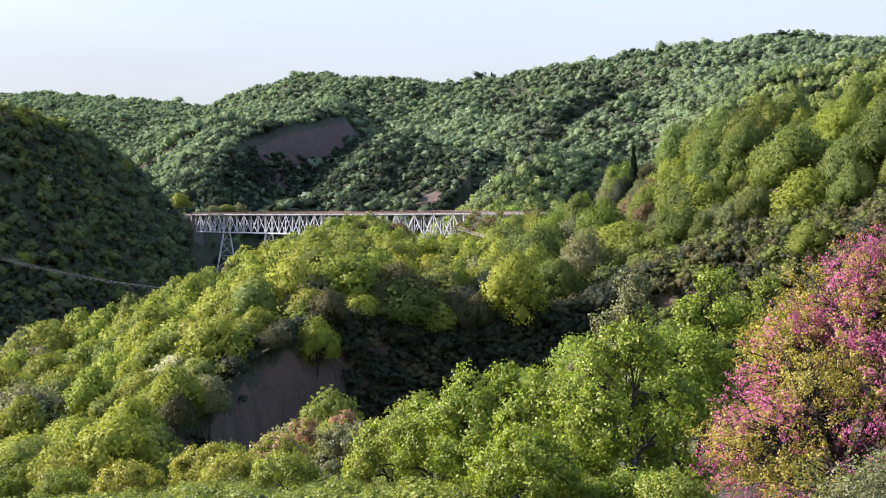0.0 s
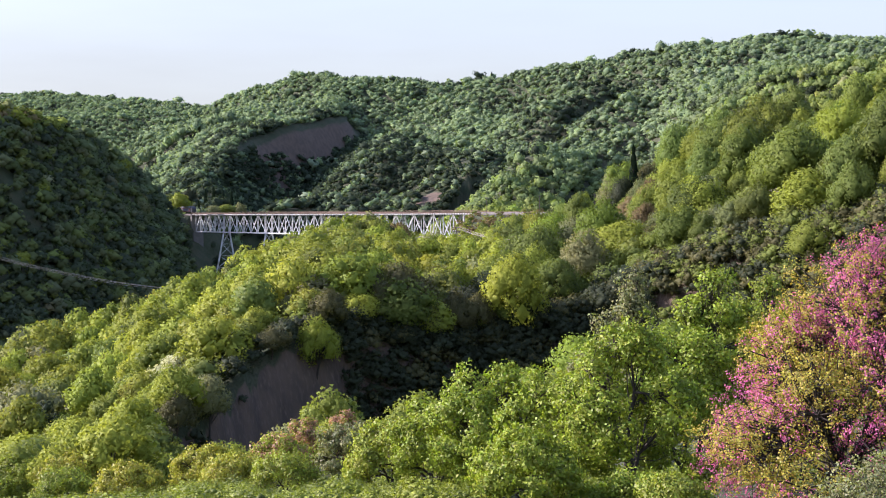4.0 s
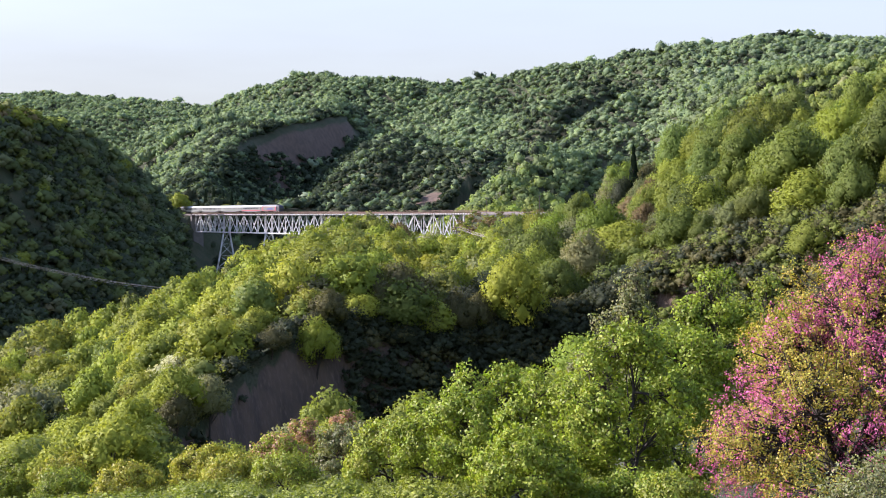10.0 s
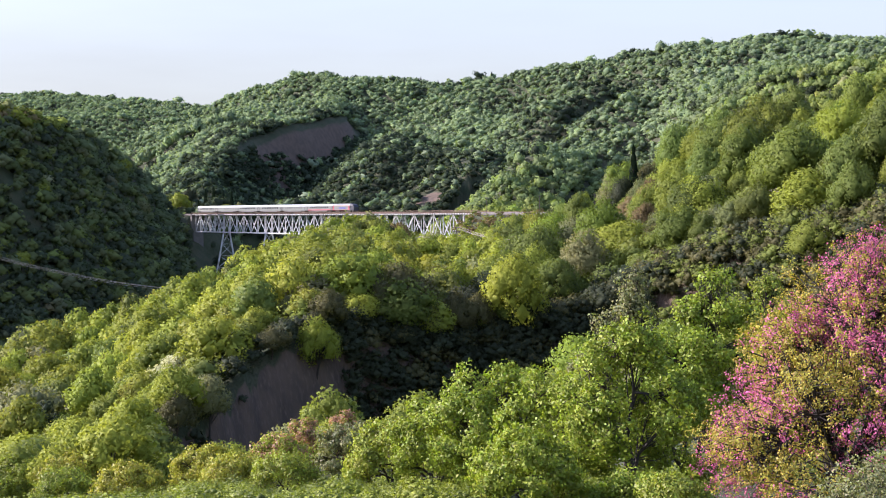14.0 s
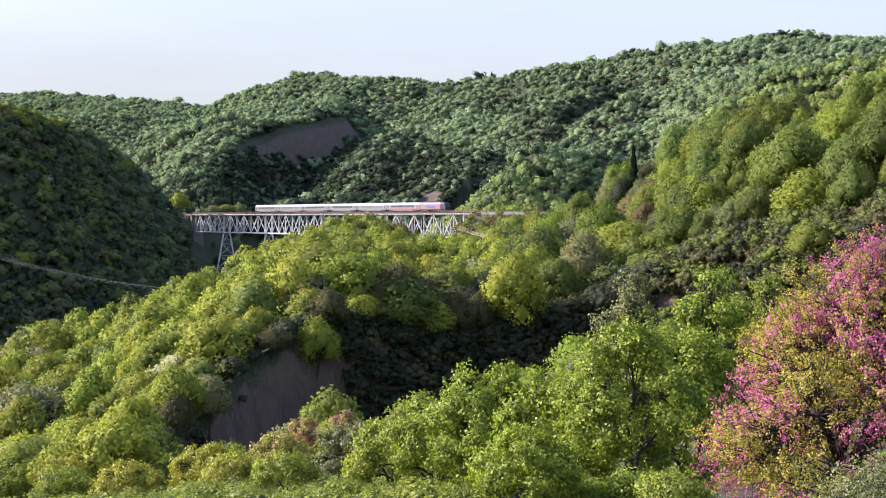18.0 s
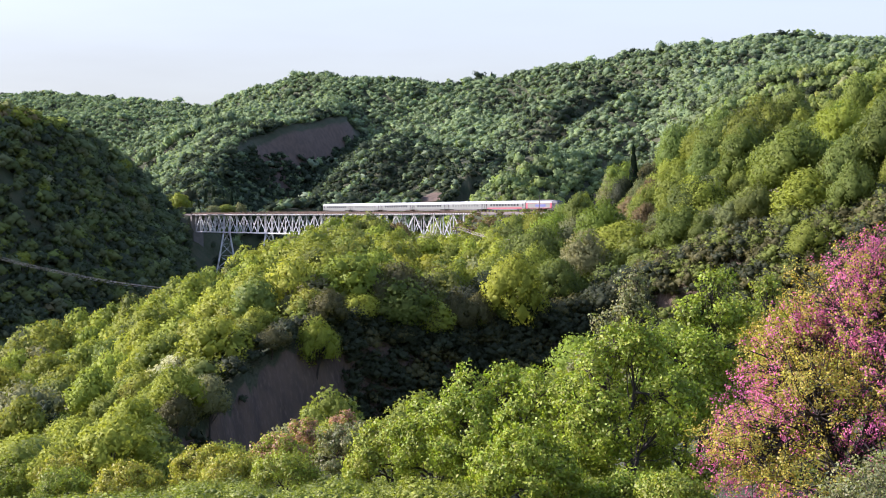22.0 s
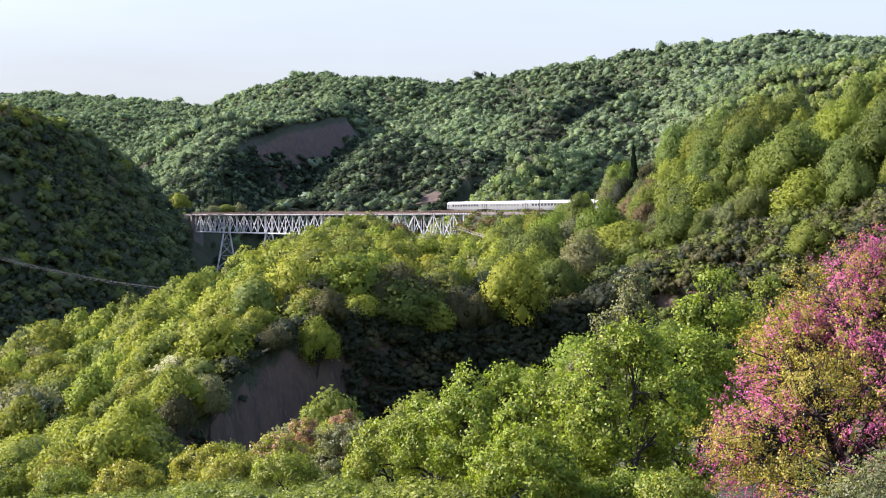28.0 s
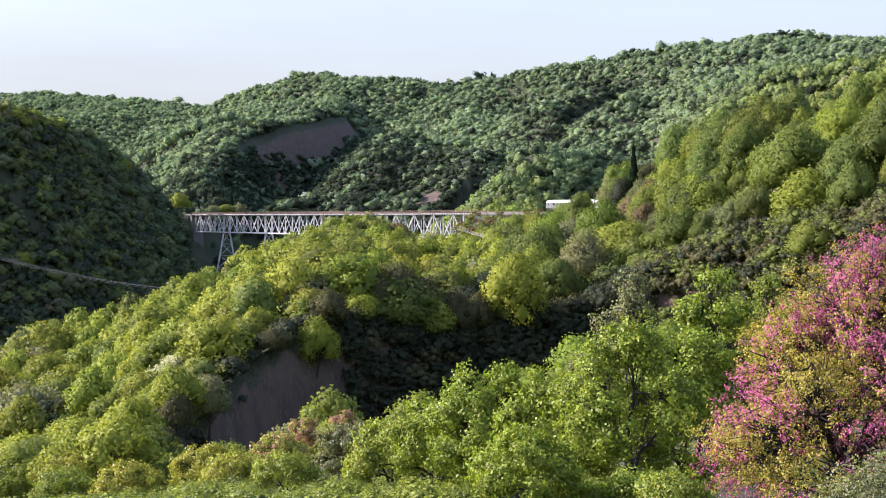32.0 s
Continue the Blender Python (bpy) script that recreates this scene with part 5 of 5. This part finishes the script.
def make_loco():
    """The locomotive, nose at x = 0, rear at x = -19.4."""
    c = new("locomotive")
    prof = mirror(SIDE + ROOF[1:])
    bm = bmesh.new()
    rings = []
    for x, sh, cut in ((-19.4, 0.93, 0.0), (-18.6, 1.0, 0.0), (-3.6, 1.0, 0.0)):
        rings.append([bm.verts.new((x, y * sh, min(z, 4.03 - cut))) for y, z in prof])
    n = len(prof)
    for a, b in zip(rings[:-1], rings[1:]):
        for i in range(n):
            bm.faces.new((a[i], a[(i + 1) % n], b[(i + 1) % n], b[i]))
    bm.faces.new(rings[0][::-1])
    bm.faces.new(rings[-1])
    bmesh.ops.recalc_face_normals(bm, faces=bm.faces)
    part("body", bm, M_WHITE, c, "white and red body")
    bm = bmesh.new()
    rings = []
    for x, sh, cut in ((-3.58, 0.995, 0.03), (-1.9, 1.0, 0.05), (-0.7, 0.97, 0.6), (0.0, 0.88, 1.6)):
        rings.append([bm.verts.new((x, y * sh, min(z, 4.03 - cut))) for y, z in prof])
    for a, b in zip(rings[:-1], rings[1:]):
        for i in range(n):
            bm.faces.new((a[i], a[(i + 1) % n], b[(i + 1) % n], b[i]))
    bm.faces.new(rings[0][::-1])
    bm.faces.new(rings[-1])
    bmesh.ops.recalc_face_normals(bm, faces=bm.faces)
    part("cab", bm, M_NAVY, c, "dark navy sloping cab")
    for y in (-1, 1):
        part("side_panel", box((-13.4, y * 1.44 - 0.02, 1.7), (-7.2, y * 1.44 + 0.02, 2.5)), M_BLUE, c, "dark blue side panel")
        part("side_stripe", box((-19.3, y * 1.43 - 0.02, 1.1), (-18.2, y * 1.43 + 0.02, 3.05)), M_RED, c, "red end panel")
        part("side_stripe", box((-4.7, y * 1.43 - 0.02, 1.1), (-3.6, y * 1.43 + 0.02, 3.05)), M_RED, c, "red end panel")
        for z in (1.1, 2.95):
            part("side_stripe", box((-18.2, y * 1.43 - 0.02, z), (-4.7, y * 1.43 + 0.02, z + 0.16)), M_RED, c, "thin red stripe along the body")
        part("cab_window", box((-3.1, y * 1.455 - 0.02, 2.1), (-2.2, y * 1.455 + 0.02, 2.9)), M_GLASS, c)
    part("windscreen", box((-0.02, -1.1, 1.75), (0.05, 1.1, 2.45)), M_GLASS, c)
    part("nose", box((-1.6, -1.3, 0.35), (0.02, 1.3, 1.04), bevel=0.1), M_DARK, c, "dark lower nose")
    part("rear_bellows", box((-19.75, -1.3, 1.0), (-19.4, 1.3, 3.6)), M_DARK, c)
    part("roof_gear", box((-14.5, -0.6, 4.0), (-5.0, 0.6, 4.25), bevel=0.05), M_DARK, c, "grey roof equipment")
    for x in (-4.6, -14.9):
        bogie(x, c)
    return tagged(c, "white, red and blue electric locomotive hauling the train", "locomotive")


def rail_line():
    t = new("railway_track")
    t.matrix_world = TRACK_M
    tagged(t, "single railway track with steel rails on ballast and sleepers", "railway track")
    part("ballast", hull(285, 640, [(-2.6, -1.15), (-1.7, -0.25), (1.7, -0.25), (2.6, -1.15)]), M_BALLAST, t)
    part("ballast", hull(-220, 2, [(-2.6, -1.15), (-1.7, -0.25), (1.7, -0.25), (2.6, -1.15)]), M_BALLAST, t)
    for y in (-0.75, 0.75):
        part("rail", box((-220, y - 0.035, -0.16), (640, y + 0.035, 0.0)), M_RUST, t)
    sl = mesh_from("sleeper", [(x, y, z) for x in (-0.13, 0.13) for y in (-1.25, 1.25) for z in (-0.3, -0.165)],
                   [(0, 1, 3, 2), (4, 6, 7, 5), (0, 4, 5, 1), (2, 3, 7, 6), (0, 2, 6, 4), (1, 5, 7, 3)], M_WOOD)
    for i in range(240):
        part("sleeper", sl, None, t).location = (4 + i * 1.55, 0, 0)


rail_line()
LOCO = make_loco()
COACHES = [make_coach(True, M_GLASS, True), make_coach(True, M_PALE_GLASS), make_coach(True, M_GLASS)]
for i in (2, 1, 2):
    COACHES.append(copy_thing(COACHES[i], Matrix()))

TRAIN_ROWS = [(0.0, -68.87), (2.0, -34.04), (4.0, 1.65),
    (6.0, 38.05), (8.0, 75.0), (10.0, 112.36),
    (12.0, 149.99), (14.0, 187.72), (16.0, 225.42),
    (18.0, 262.92), (20.0, 300.09), (22.0, 336.78),
    (24.0, 372.83), (26.0, 408.1), (28.0, 442.43),
    (30.0, 475.68), (32.0, 507.69)]


# how far the breeze bends the near trees east, second by second
BREEZE = ((0, -5), (1, 0), (2, -2), (3, 4), (4.5, 1), (6, 0), (7, 0), (8, -2), (9, -3), (10, -3), (10.6, 1), (12, -2), (13, -3), (14, -5), (15.5, 0), (17, -3), (18, 1), (19, 4),
          (20, 3), (21, 3), (21.5, 7), (22, 3), (23, 12), (24, 10), (25, 7), (26.3, 1), (27.5, -2), (28.5, 1), (30, 0), (31, -2), (32, 0))


def motions():
    """The train runs east along the straight track, slowing slightly; the near trees stir in the breeze."""
    def rows(back):
        return [(t, Matrix.Translation(on_track(s - back, 0, 0)) @ pose(0, 0, 0, 0, 0, TRACK_TURN)) for t, s in TRAIN_ROWS]
    for tree, much, lag in ((JUDAS, 0.055, 0.0), (OAKS[2], 0.03, 0.4), (OAKS[4], 0.03, 0.8), (OAKS[7], 0.03, 0.2), (OAKS[8], 0.03, 0.6), (OAKS[24], 0.04, 0.3)):
        foot = tree.location.copy()
        walk(tree, [(t, Matrix.Translation(foot) @ pose(0, 0, 0, 0.3 * much * b, much * b, 0)) for t, b in BREEZE])
    walk(LOCO, rows(0.0))
    for i, c in enumerate(COACHES):
        walk(c, rows(19.8 + i * 26.4))


motions()
